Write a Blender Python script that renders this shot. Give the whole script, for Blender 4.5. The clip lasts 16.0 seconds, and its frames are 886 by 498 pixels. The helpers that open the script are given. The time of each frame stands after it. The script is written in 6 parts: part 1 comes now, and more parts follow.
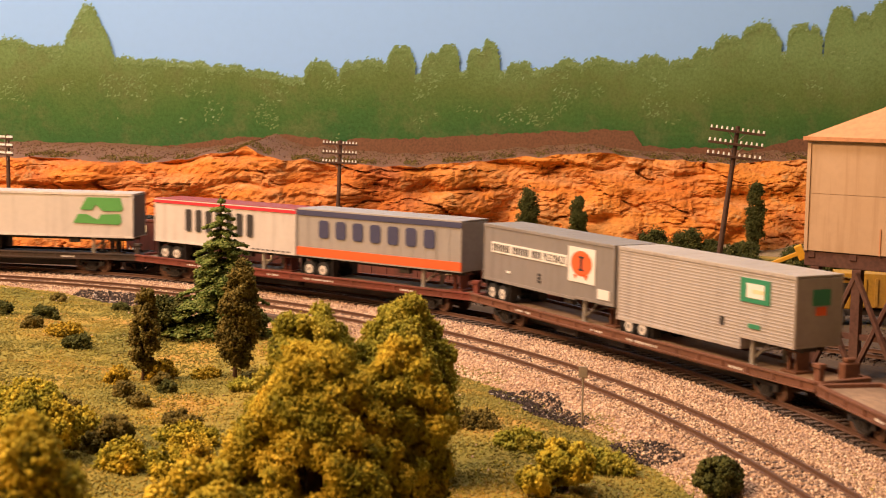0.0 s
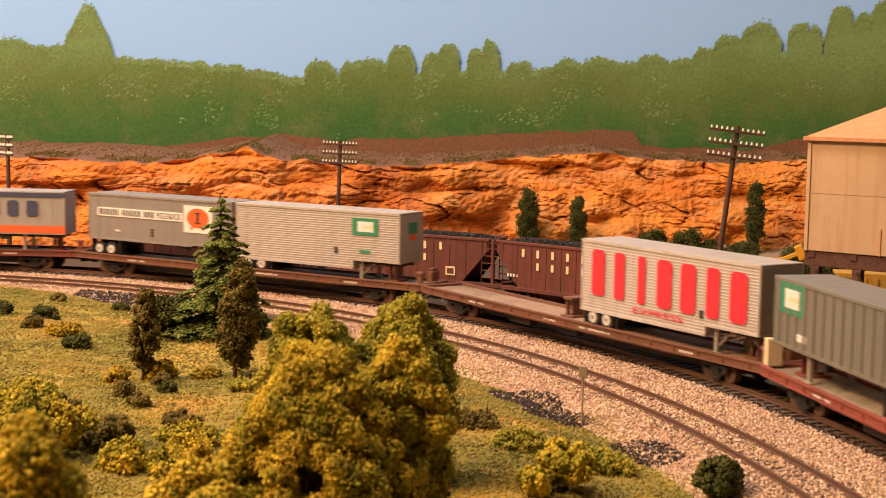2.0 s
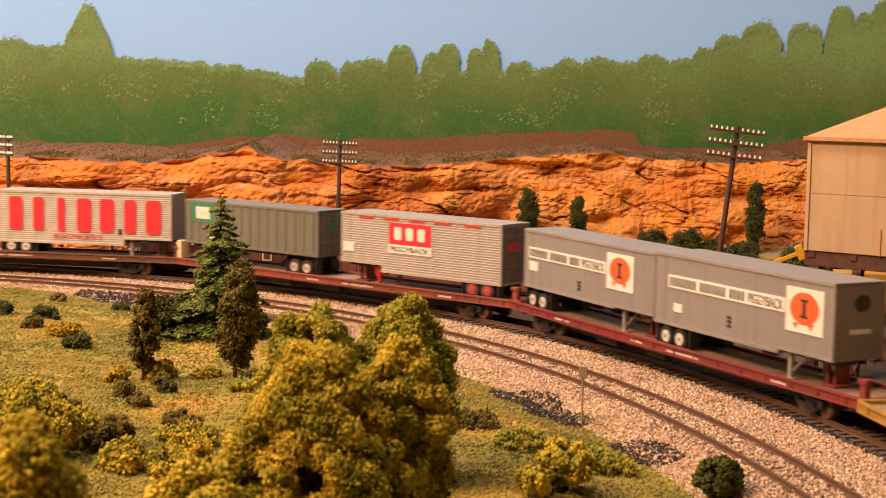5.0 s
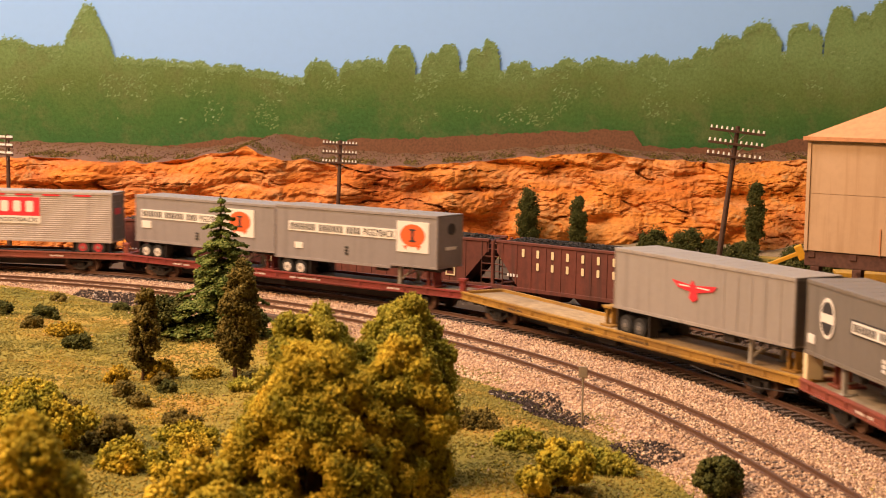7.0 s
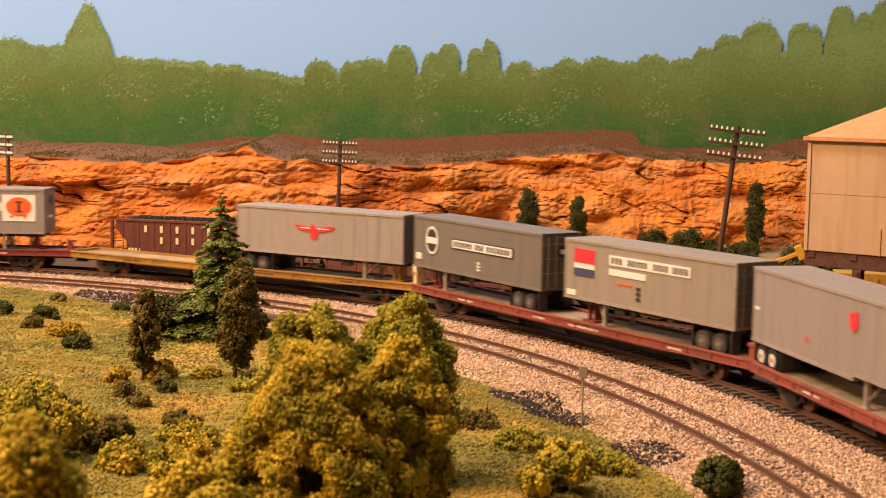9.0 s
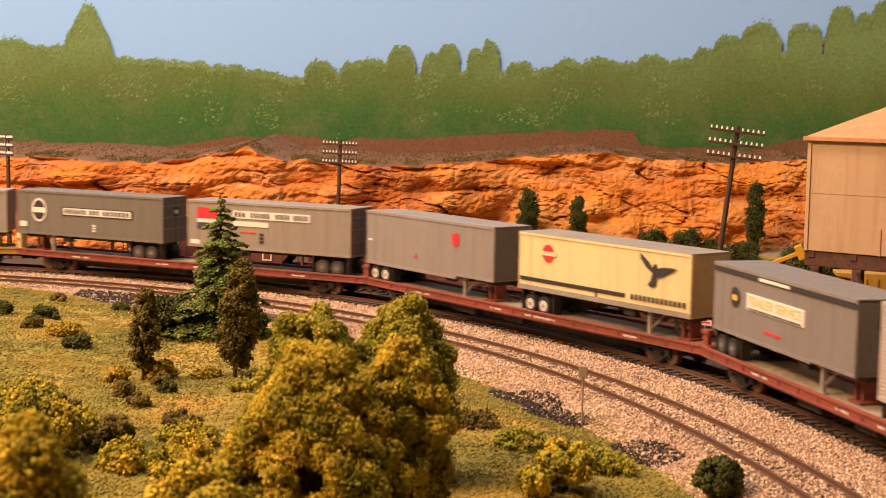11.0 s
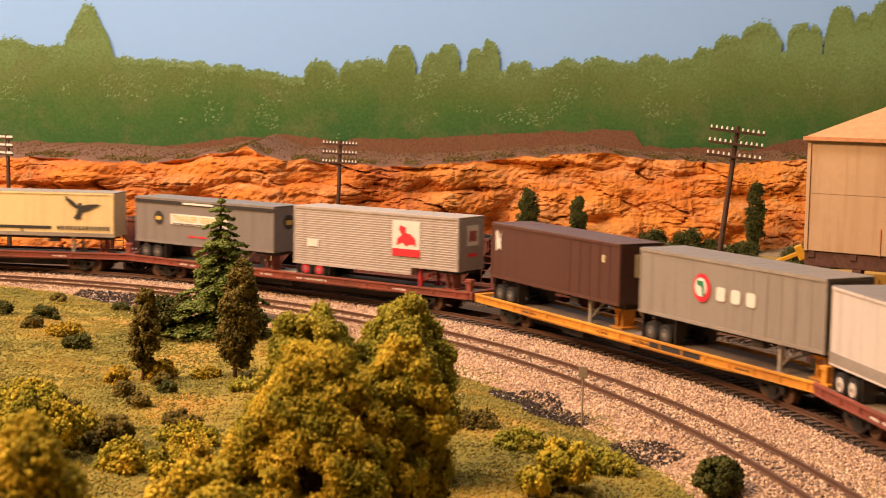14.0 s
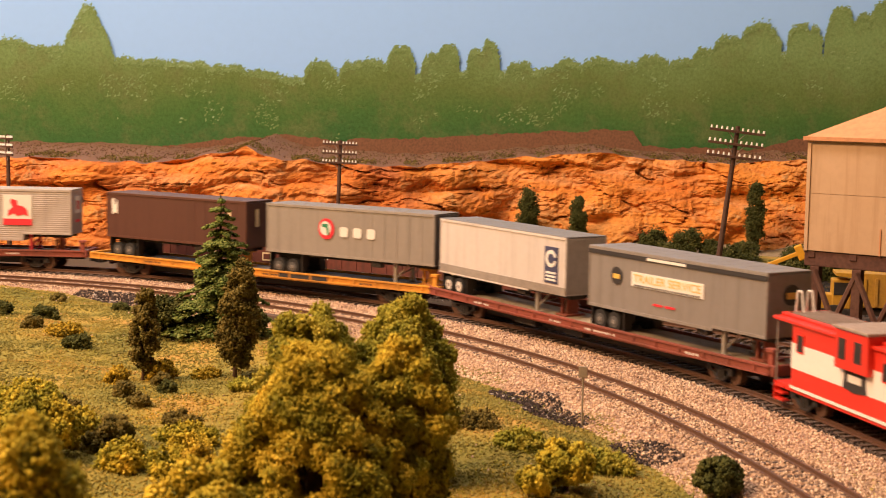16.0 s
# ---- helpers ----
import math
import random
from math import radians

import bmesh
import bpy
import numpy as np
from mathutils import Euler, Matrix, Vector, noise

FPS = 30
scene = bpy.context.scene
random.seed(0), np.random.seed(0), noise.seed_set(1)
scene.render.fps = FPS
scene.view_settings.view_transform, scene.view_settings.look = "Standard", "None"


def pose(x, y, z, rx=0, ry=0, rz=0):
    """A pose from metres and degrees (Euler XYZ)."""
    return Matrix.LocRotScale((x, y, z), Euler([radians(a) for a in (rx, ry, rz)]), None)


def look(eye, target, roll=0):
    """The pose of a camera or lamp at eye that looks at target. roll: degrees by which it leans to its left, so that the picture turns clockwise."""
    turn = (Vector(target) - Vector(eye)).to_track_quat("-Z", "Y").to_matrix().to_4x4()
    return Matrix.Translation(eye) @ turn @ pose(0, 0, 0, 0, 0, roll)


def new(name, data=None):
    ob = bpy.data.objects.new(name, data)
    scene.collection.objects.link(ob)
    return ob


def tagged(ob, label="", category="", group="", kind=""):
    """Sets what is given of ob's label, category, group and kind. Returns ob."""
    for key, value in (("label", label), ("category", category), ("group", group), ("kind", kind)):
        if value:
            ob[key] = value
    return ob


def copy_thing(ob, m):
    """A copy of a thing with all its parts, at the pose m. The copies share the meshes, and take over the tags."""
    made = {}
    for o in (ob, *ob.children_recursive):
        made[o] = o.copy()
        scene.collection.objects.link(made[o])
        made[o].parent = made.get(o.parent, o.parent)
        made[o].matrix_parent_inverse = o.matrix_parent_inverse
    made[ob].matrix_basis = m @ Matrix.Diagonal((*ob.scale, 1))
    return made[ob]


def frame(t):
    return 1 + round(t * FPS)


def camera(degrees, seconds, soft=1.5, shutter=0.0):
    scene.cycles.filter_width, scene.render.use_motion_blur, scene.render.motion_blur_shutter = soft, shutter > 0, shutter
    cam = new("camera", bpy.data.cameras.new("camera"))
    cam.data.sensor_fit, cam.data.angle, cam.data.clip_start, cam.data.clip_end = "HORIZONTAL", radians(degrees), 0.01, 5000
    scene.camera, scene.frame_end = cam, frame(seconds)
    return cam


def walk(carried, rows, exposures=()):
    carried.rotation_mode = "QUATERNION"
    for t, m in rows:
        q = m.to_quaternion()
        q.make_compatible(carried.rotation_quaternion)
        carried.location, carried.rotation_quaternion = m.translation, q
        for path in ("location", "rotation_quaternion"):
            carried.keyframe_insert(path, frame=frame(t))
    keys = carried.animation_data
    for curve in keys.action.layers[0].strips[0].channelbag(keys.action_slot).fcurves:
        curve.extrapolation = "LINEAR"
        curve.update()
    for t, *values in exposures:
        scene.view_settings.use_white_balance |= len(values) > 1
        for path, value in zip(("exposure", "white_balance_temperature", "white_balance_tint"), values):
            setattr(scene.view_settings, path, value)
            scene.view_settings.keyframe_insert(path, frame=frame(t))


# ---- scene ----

# All lengths below are in millimetres of the model (HO scale, 1:87); MM turns them into metres.
MM = 0.001
cam = camera(33.05, 16.0, soft=1.0, shutter=0.5)
cam.data.dof.use_dof, cam.data.dof.focus_distance, cam.data.dof.aperture_fstop = True, 0.95, 44.0
EYE = Vector((0, 0, 0.13898))
TILT = 0.1057
VIEW = look(EYE, EYE + Vector((0, math.cos(TILT), -math.sin(TILT))), 0.953)
walk(cam, [(0.0, VIEW), (16.0, VIEW)], [(0.0, 0.0), (16.0, 0.0)])

# ---- world and lamps ----
world = bpy.data.worlds.new("room_air")
scene.world = world
world.use_nodes = True
world.node_tree.nodes["Background"].inputs[0].default_value = (1.0, 0.72, 0.48, 1)
world.node_tree.nodes["Background"].inputs[1].default_value = 0.045
WARM = (1.0, 0.59, 0.31)


def area_lamp(name, eye, target, sx, sy, watts, colour):
    lamp = bpy.data.lights.new(name, "AREA")
    lamp.shape, lamp.size, lamp.size_y, lamp.energy, lamp.color = "RECTANGLE", sx, sy, watts, colour
    ob = new(name, lamp)
    ob.matrix_world = look(eye, target)
    return ob


area_lamp("unseen_overhead_lamp", (-1.1, 0.12, 1.2), (-0.2, 0.62, 0.0), 0.5, 0.3, 40.0, WARM)
# Added cooler lamp without a known source, brightens the backdrop board.
area_lamp("unseen_overhead_lamp", (-0.62, 0.75, 1.4), (-0.3, 1.55, 0.14), 1.5, 0.2, 32.0, (0.97, 0.76, 0.64))

# ---- materials ----
MATS = {}


def material(name, build, **kw):
    m = bpy.data.materials.new(name)
    m.use_nodes = True
    nt = m.node_tree
    build(nt, nt.nodes["Principled BSDF"], **kw)
    MATS[name] = m
    return m


def node(nt, kind, **props):
    n = nt.nodes.new(kind)
    for k, v in props.items():
        if k.startswith("i_"):
            n.inputs[k[2:].replace("_", " ")].default_value = v
        else:
            setattr(n, k, v)
    return n


def ramp(nt, fac, stops):
    r = nt.nodes.new("ShaderNodeValToRGB")
    while len(r.color_ramp.elements) < len(stops):
        r.color_ramp.elements.new(0.5)
    for e, (p, c) in zip(r.color_ramp.elements, stops):
        e.position, e.color = p, (*c, 1)
    nt.links.new(fac, r.inputs[0])
    return r.outputs[0]


def noise_at(nt, scale, detail=4.0, rough=0.6, stretch=None):
    tc = node(nt, "ShaderNodeTexCoord")
    n = node(nt, "ShaderNodeTexNoise")
    n.inputs["Scale"].default_value, n.inputs["Detail"].default_value, n.inputs["Roughness"].default_value = scale, detail, rough
    src = tc.outputs["Object"]
    if stretch:
        mp = node(nt, "ShaderNodeMapping")
        mp.inputs["Scale"].default_value = stretch
        nt.links.new(src, mp.inputs[0])
        src = mp.outputs[0]
    nt.links.new(src, n.inputs["Vector"])
    return n.outputs["Fac"]


def mix(nt, a, b, fac, mode="MIX"):
    m = node(nt, "ShaderNodeMix", data_type="RGBA", blend_type=mode)
    for idx, val in ((0, fac), (6, a), (7, b)):
        if hasattr(val, "is_linked"):
            nt.links.new(val, m.inputs[idx])
        else:
            m.inputs[idx].default_value = val if idx == 0 else (*val, 1)
    return m.outputs[2]


def bump(nt, bsdf, fac, strength, dist):
    b = node(nt, "ShaderNodeBump")
    b.inputs["Strength"].default_value, b.inputs["Distance"].default_value = strength, dist
    nt.links.new(fac, b.inputs["Height"])
    nt.links.new(b.outputs[0], bsdf.inputs["Normal"])


def painted(nt, bsdf, colour, dark=0.75, scale=120.0, rough=0.55, metal=0.0, grime=0.35, grime_colour=(0.16, 0.10, 0.06), streak=0.0):
    """Paint or plastic with blotches of dirt at two scales and fine grain."""
    wide = noise_at(nt, scale * 0.25)
    fine = noise_at(nt, scale * 4)
    base = mix(nt, tuple(c * dark for c in colour), colour, ramp(nt, fine, [(0.3, (0, 0, 0)), (0.6, (1, 1, 1))]))
    dirt = ramp(nt, wide, [(0.45, (0, 0, 0)), (0.75, (grime, grime, grime))])
    out = mix(nt, base, grime_colour, dirt)
    if streak:
        run = noise_at(nt, 170, 4, 0.6, (1, 1, 0.07))
        out = mix(nt, out, grime_colour, ramp(nt, run, [(0.5, (0, 0, 0)), (0.72, (streak, streak, streak))]))
    nt.links.new(out, bsdf.inputs["Base Color"])
    bsdf.inputs["Roughness"].default_value, bsdf.inputs["Metallic"].default_value = rough, metal
    bump(nt, bsdf, fine, 0.15, 0.0002)


def islands(nt, bsdf, stops, rough=0.9, scale=900.0, amount=0.5, patch=0.0, share=0.6):
    """Grains, leaves and clumps: a colour for each island, swayed by a wider noise, and fine noise over it."""
    g = node(nt, "ShaderNodeNewGeometry")
    pick = g.outputs["Random Per Island"]
    if patch:
        wide = ramp(nt, noise_at(nt, patch, 3), [(0.32, (0, 0, 0)), (0.68, (1, 1, 1))])
        m = node(nt, "ShaderNodeMix", data_type="FLOAT")
        m.inputs[0].default_value = share
        nt.links.new(pick, m.inputs[2])
        nt.links.new(wide, m.inputs[3])
        pick = m.outputs[0]
    col = ramp(nt, pick, stops)
    fine = noise_at(nt, scale, 3)
    shade = ramp(nt, fine, [(0.25, (1 - amount,) * 3), (0.75, (1, 1, 1))])
    nt.links.new(mix(nt, col, shade, 1.0, "MULTIPLY"), bsdf.inputs["Base Color"])
    bsdf.inputs["Roughness"].default_value = rough
    bsdf.inputs["Specular IOR Level"].default_value = 0.12


def M(name, colour=None, **kw):
    return MATS[name] if name in MATS else material(name, painted, colour=colour, **kw)


# ---- mesh helpers ----
def mesh_from(name, verts, faces, smooth=False):
    me = bpy.data.meshes.new(name)
    me.from_pydata([tuple(c * MM for c in v) for v in verts], [], faces)
    if smooth:
        me.polygons.foreach_set("use_smooth", [True] * len(me.polygons))
    me.update()
    return me


def thing(name, m=None, label="", category="", group="", kind=""):
    ob = new(name)
    if m is not None:
        ob.matrix_world = m
    return tagged(ob, label, category, group, kind)


def link(name, me, mat, parent=None, label="", m=None):
    ob = new(name, me)
    if mat is not None and not me.materials:
        me.materials.append(mat)
    ob.parent = parent
    if m is not None:
        ob.matrix_local = m
    if label:
        ob["label"] = label
    return ob


def part(name, bm, mat, parent=None, label="", smooth=False, m=None):
    me = bpy.data.meshes.new(name)
    bmesh.ops.scale(bm, vec=(MM, MM, MM), verts=bm.verts)
    bm.to_mesh(me)
    bm.free()
    if smooth:
        me.polygons.foreach_set("use_smooth", [True] * len(me.polygons))
    return link(name, me, mat, parent, label, m)


def at(x, y, z, rz=0, rx=0, ry=0):
    return pose(x * MM, y * MM, z * MM, rx, ry, rz)


def box(bm, x0, x1, y0, y1, z0, z1, bevel=0.0):
    r = bmesh.ops.create_cube(bm, size=1)
    vs = r["verts"]
    for v in vs:
        v.co = Vector(((x0 + x1) / 2 + v.co.x * (x1 - x0), (y0 + y1) / 2 + v.co.y * (y1 - y0), (z0 + z1) / 2 + v.co.z * (z1 - z0)))
    if bevel:
        es = list({e for v in vs for e in v.link_edges})
        bmesh.ops.bevel(bm, geom=es, offset=bevel, segments=2, affect="EDGES", profile=0.5)
    return bm


def boxes(*rows, bevel=0.0):
    bm = bmesh.new()
    for r in rows:
        box(bm, *r, bevel=bevel)
    return bm


def rod(bm, a, b, r0, r1=None, n=8):
    a, b = Vector(a), Vector(b)
    d = b - a
    m = Matrix.Translation((a + b) / 2) @ d.to_track_quat("Z", "Y").to_matrix().to_4x4()
    bmesh.ops.create_cone(bm, cap_ends=True, segments=n, radius1=r0, radius2=r0 if r1 is None else r1, depth=d.length, matrix=m)
    return bm


def rods(*rows, n=8):
    bm = bmesh.new()
    for r in rows:
        rod(bm, *r, n=n)
    return bm


OCTA_V = np.array([(1, 0, 0), (-1, 0, 0), (0, 1, 0), (0, -1, 0), (0, 0, 1), (0, 0, -1)], float)
OCTA_F = np.array([(0, 2, 4), (2, 1, 4), (1, 3, 4), (3, 0, 4), (2, 0, 5), (1, 2, 5), (3, 1, 5), (0, 3, 5)])


TETRA_V = np.array([(1, 1, 1), (-1, -1, 1), (-1, 1, -1), (1, -1, -1)], float) * 0.8
TETRA_F = np.array([(0, 2, 1), (0, 1, 3), (0, 3, 2), (1, 2, 3)])


def grains(name, centres, sizes, mat, parent=None, seed=1, flat=1.0, label="", m=None, sharp=False, soft=False):
    """Many small uneven lumps joined into one mesh; sharp ones have four sides."""
    bv, bf = (TETRA_V, TETRA_F) if sharp else (OCTA_V, OCTA_F)
    nv = len(bv)
    rng = np.random.default_rng(seed)
    n = len(centres)
    q = rng.normal(size=(n, 4))
    q /= np.linalg.norm(q, axis=1)[:, None]
    w, x, y, z = q.T
    rot = np.stack([1 - 2 * (y * y + z * z), 2 * (x * y - z * w), 2 * (x * z + y * w), 2 * (x * y + z * w), 1 - 2 * (x * x + z * z), 2 * (y * z - x * w),
                    2 * (x * z - y * w), 2 * (y * z + x * w), 1 - 2 * (x * x + y * y)], -1).reshape(n, 3, 3)
    v = bv[None] * rng.uniform(0.6, 1.25, (n, nv, 1))
    v = np.einsum("nij,nkj->nki", rot, v) * np.asarray(sizes).reshape(n, 1, 1)
    v[:, :, 2] *= flat
    v = (v + np.asarray(centres)[:, None]).reshape(-1, 3) * MM
    f = (bf[None] + nv * np.arange(n)[:, None, None]).reshape(-1, 3)
    me = bpy.data.meshes.new(name)
    me.vertices.add(len(v))
    me.vertices.foreach_set("co", v.ravel())
    me.loops.add(f.size)
    me.loops.foreach_set("vertex_index", f.ravel().astype(np.int32))
    me.polygons.add(len(f))
    me.polygons.foreach_set("loop_start", np.arange(0, f.size, 3, dtype=np.int32))
    if soft:
        me.polygons.foreach_set("use_smooth", [True] * len(f))
    me.update(calc_edges=True)
    return link(name, me, mat, parent, label, m)


# ---- the line of the main track ----
KNOTS = [(-1500, 0.0), (-1250, 0.0), (-1150, -1.765), (-300, -1.765), (0, -1.577), (300, -1.404), (600, -1.013), (720, 0.0), (6000, 0.0)]
S = np.arange(-4000, 6001, 10.0)
KAP = np.interp(S, [k[0] for k in KNOTS], [k[1] for k in KNOTS]) / 1000
HEAD = np.concatenate([[0], np.cumsum((KAP[1:] + KAP[:-1]) / 2 * 10)])
HEAD += -0.5604 - HEAD[400]
MIDH = (HEAD[1:] + HEAD[:-1]) / 2
LX = np.concatenate([[0], np.cumsum(np.cos(MIDH) * 10)])
LY = np.concatenate([[0], np.cumsum(np.sin(MIDH) * 10)])
LX += -126.63 - LX[400]
LY += 1020.75 - LY[400]


def main_line(s, off=0.0):
    """Place and heading on the main track, off millimetres to its outer side."""
    x, y, h = np.interp(s, S, LX), np.interp(s, S, LY), np.interp(s, S, HEAD)
    return x - np.sin(h) * off, y + np.cos(h) * off, h


def passing_line(s):
    return main_line(s, -64.0)


def siding_offset(s):
    return float(np.interp(s, [-400, -140, -20, 130, 260, 330, 450, 600], [50, 55, 79, 102, 120, 128, 190, 330]))


def siding_line(s):
    x0, y0, _ = main_line(s - 1, siding_offset(s - 1))
    x1, y1, _ = main_line(s + 1, siding_offset(s + 1))
    return (x0 + x1) / 2, (y0 + y1) / 2, math.atan2(y1 - y0, x1 - x0)


SIDING_Z = -7.0
RAIL = 5.0


def smooth(a, b, v):
    t = np.clip((v - a) / (b - a), 0, 1)
    return t * t * (3 - 2 * t)


def line_coords(x, y):
    """Nearest place along the main track, and how far outside it a point lies."""
    sel = (np.abs(S - 1000) < 4500) & (np.arange(len(S)) % np.where(np.abs(S) < 800, 1, 10) == 0)
    sx, sy, sh, ss = LX[sel], LY[sel], HEAD[sel], S[sel]
    d = (sx[None] - np.ravel(x)[:, None]) ** 2 + (sy[None] - np.ravel(y)[:, None]) ** 2
    i = d.argmin(1)
    off = -(np.ravel(x) - sx[i]) * np.sin(sh[i]) + (np.ravel(y) - sy[i]) * np.cos(sh[i])
    return ss[i], off


def ground_z(x, y):
    """Height of the scenery: level by the tracks, dropping to the siding, with low mounds inside the curve."""
    x, y = np.ravel(np.asarray(x, float)), np.ravel(np.asarray(y, float))
    s, off = line_coords(x, y)
    z = SIDING_Z * smooth(18, 45, off)
    inside = smooth(-95, -150, off)
    wave = np.array([noise.noise((a * 0.011, b * 0.011, 3.0)) for a, b in zip(x, y)])
    fine = np.array([noise.noise((a * 0.06, b * 0.06, 9.0)) for a, b in zip(x, y)])
    z = z + inside * (3.0 + 6.0 * wave + 1.2 * fine) - 3.0 * smooth(-84, -100, off) * (1 - inside)
    z = z + 8 * np.exp(-((x + 310) / 70) ** 2) * smooth(-80, -104, off) * smooth(-190, -130, off)
    return z + 0.5 * fine * smooth(45, 90, np.abs(off))


def grid_mesh(name, xs, ys, zf):
    gx, gy = np.meshgrid(xs, ys)
    z = zf(gx, gy)
    v = np.stack([gx.ravel(), gy.ravel(), z], -1)
    nx, ny = len(xs), len(ys)
    i = (np.arange(ny - 1)[:, None] * nx + np.arange(nx - 1)[None]).ravel()
    f = np.stack([i, i + 1, i + nx + 1, i + nx], -1)
    return mesh_from(name, v.tolist(), f.tolist(), True)


def turf(nt, bsdf):
    """Scatter turf: olive, ochre and brown patches with coarse and fine grain."""
    wide = noise_at(nt, 13, 5)
    mid = noise_at(nt, 60, 4)
    fine = noise_at(nt, 500, 4, 0.7)
    a = ramp(nt, wide, [(0.34, (0.17, 0.175, 0.045)), (0.46, (0.26, 0.235, 0.06)), (0.58, (0.38, 0.295, 0.07)), (0.70, (0.60, 0.32, 0.10))])
    a = mix(nt, a, (0.13, 0.13, 0.035), ramp(nt, mid, [(0.52, (0, 0, 0)), (0.66, (0.45, 0.45, 0.45))]))
    b = ramp(nt, fine, [(0.3, (0.7, 0.7, 0.65)), (0.6, (1, 1, 1))])
    nt.links.new(mix(nt, a, b, 1.0, "MULTIPLY"), bsdf.inputs["Base Color"])
    bsdf.inputs["Roughness"].default_value = 0.95
    bsdf.inputs["Specular IOR Level"].default_value = 0.1
    bump(nt, bsdf, fine, 0.5, 0.0012)


def rock_paint(nt, bsdf):
    """Orange sandstone: broad orange and peach faces, rusty brown stains and a grey-ochre crust."""
    broad = noise_at(nt, 6, 4, 0.55, (0.6, 1, 1.5))
    strata = noise_at(nt, 22, 5, 0.6, (0.35, 1, 1.9))
    a = ramp(nt, broad, [(0.30, (0.43, 0.12, 0.035)), (0.43, (0.58, 0.19, 0.038)), (0.55, (0.66, 0.26, 0.05)), (0.68, (0.68, 0.335, 0.105))])
    a = mix(nt, a, (0.69, 0.36, 0.155), ramp(nt, strata, [(0.52, (0, 0, 0)), (0.68, (0.75, 0.75, 0.75))]))
    a = mix(nt, a, (0.47, 0.135, 0.045), ramp(nt, strata, [(0.32, (0.7, 0.7, 0.7)), (0.45, (0, 0, 0))]))
    blot = noise_at(nt, 9, 5, 0.65)
    a = mix(nt, a, (0.38, 0.13, 0.06), ramp(nt, blot, [(0.53, (0, 0, 0)), (0.68, (0.75, 0.75, 0.75))]))
    crust = noise_at(nt, 55, 6, 0.75)
    a = mix(nt, a, (0.52, 0.37, 0.18), ramp(nt, crust, [(0.56, (0, 0, 0)), (0.68, (0.6, 0.6, 0.6))]))
    fine = noise_at(nt, 240, 5, 0.7)
    b = ramp(nt, fine, [(0.3, (0.70, 0.62, 0.56)), (0.52, (1, 1, 1))])
    nt.links.new(mix(nt, a, b, 1.0, "MULTIPLY"), bsdf.inputs["Base Color"])
    bsdf.inputs["Roughness"].default_value = 0.9
    bsdf.inputs["Specular IOR Level"].default_value = 0.15
    bump(nt, bsdf, fine, 0.8, 0.0018)


def forest_paint(nt, bsdf):
    """Painted woods: deep green below, hazy olive above, dabbed on with a sponge."""
    tc = node(nt, "ShaderNodeTexCoord")
    xyz = node(nt, "ShaderNodeSeparateXYZ")
    nt.links.new(tc.outputs["Object"], xyz.inputs[0])
    wide = noise_at(nt, 12, 4)
    add = node(nt, "ShaderNodeMath", operation="MULTIPLY_ADD")
    add.inputs[1].default_value = 0.07
    nt.links.new(wide, add.inputs[0])
    nt.links.new(xyz.outputs[2], add.inputs[2])
    rng = node(nt, "ShaderNodeMapRange")
    rng.inputs["From Min"].default_value, rng.inputs["From Max"].default_value = 0.11, 0.22
    nt.links.new(add.outputs[0], rng.inputs[0])
    a = ramp(nt, rng.outputs[0], [(0.0, (0.045, 0.14, 0.045)), (0.35, (0.07, 0.165, 0.045)), (0.62, (0.125, 0.195, 0.06)), (1.0, (0.185, 0.30, 0.12))])
    dry = noise_at(nt, 28, 5, 0.7)
    a = mix(nt, a, (0.16, 0.19, 0.08), ramp(nt, dry, [(0.48, (0, 0, 0)), (0.66, (0.5, 0.5, 0.5))]))
    fine = noise_at(nt, 300, 4, 0.75)
    fleck = noise_at(nt, 90, 5, 0.8)
    a = mix(nt, a, (0.30, 0.42, 0.24), ramp(nt, fleck, [(0.66, (0, 0, 0)), (0.74, (0.6, 0.6, 0.6))]))
    b = ramp(nt, fine, [(0.3, (0.7, 0.7, 0.65)), (0.6, (1, 1, 1))])
    nt.links.new(mix(nt, a, b, 1.0, "MULTIPLY"), bsdf.inputs["Base Color"])
    bsdf.inputs["Roughness"].default_value = 0.85
    bsdf.inputs["Specular IOR Level"].default_value = 0.1
    bump(nt, bsdf, fine, 0.8, 0.001)


def bed_paint(nt, bsdf, light, dark):
    fine = noise_at(nt, 700, 4, 0.7)
    wide = noise_at(nt, 25, 4)
    a = ramp(nt, fine, [(0.3, dark), (0.6, light)])
    a = mix(nt, a, (0.20, 0.14, 0.10), ramp(nt, wide, [(0.5, (0, 0, 0)), (0.72, (0.6, 0.6, 0.6))]))
    nt.links.new(a, bsdf.inputs["Base Color"])
    bsdf.inputs["Roughness"].default_value = 0.95
    bump(nt, bsdf, fine, 1.0, 0.001)


material("turf", turf)
material("rock_paint", rock_paint)
material("forest_paint", forest_paint)
material("ballast_bed", bed_paint, light=(0.50, 0.34, 0.26), dark=(0.18, 0.11, 0.08))
material("cinder_bed", bed_paint, light=(0.12, 0.085, 0.06), dark=(0.03, 0.025, 0.02))
material("ballast_grain", islands, stops=[(0.0, (0.14, 0.075, 0.045)), (0.25, (0.52, 0.35, 0.25)), (0.65, (0.76, 0.54, 0.37)), (1.0, (0.93, 0.77, 0.58))], amount=0.3, patch=30, share=0.2)
material("cinder_grain", islands, stops=[(0.0, (0.025, 0.02, 0.018)), (0.75, (0.075, 0.055, 0.05)), (0.93, (0.16, 0.11, 0.09)), (1.0, (0.6, 0.55, 0.5))], amount=0.4)
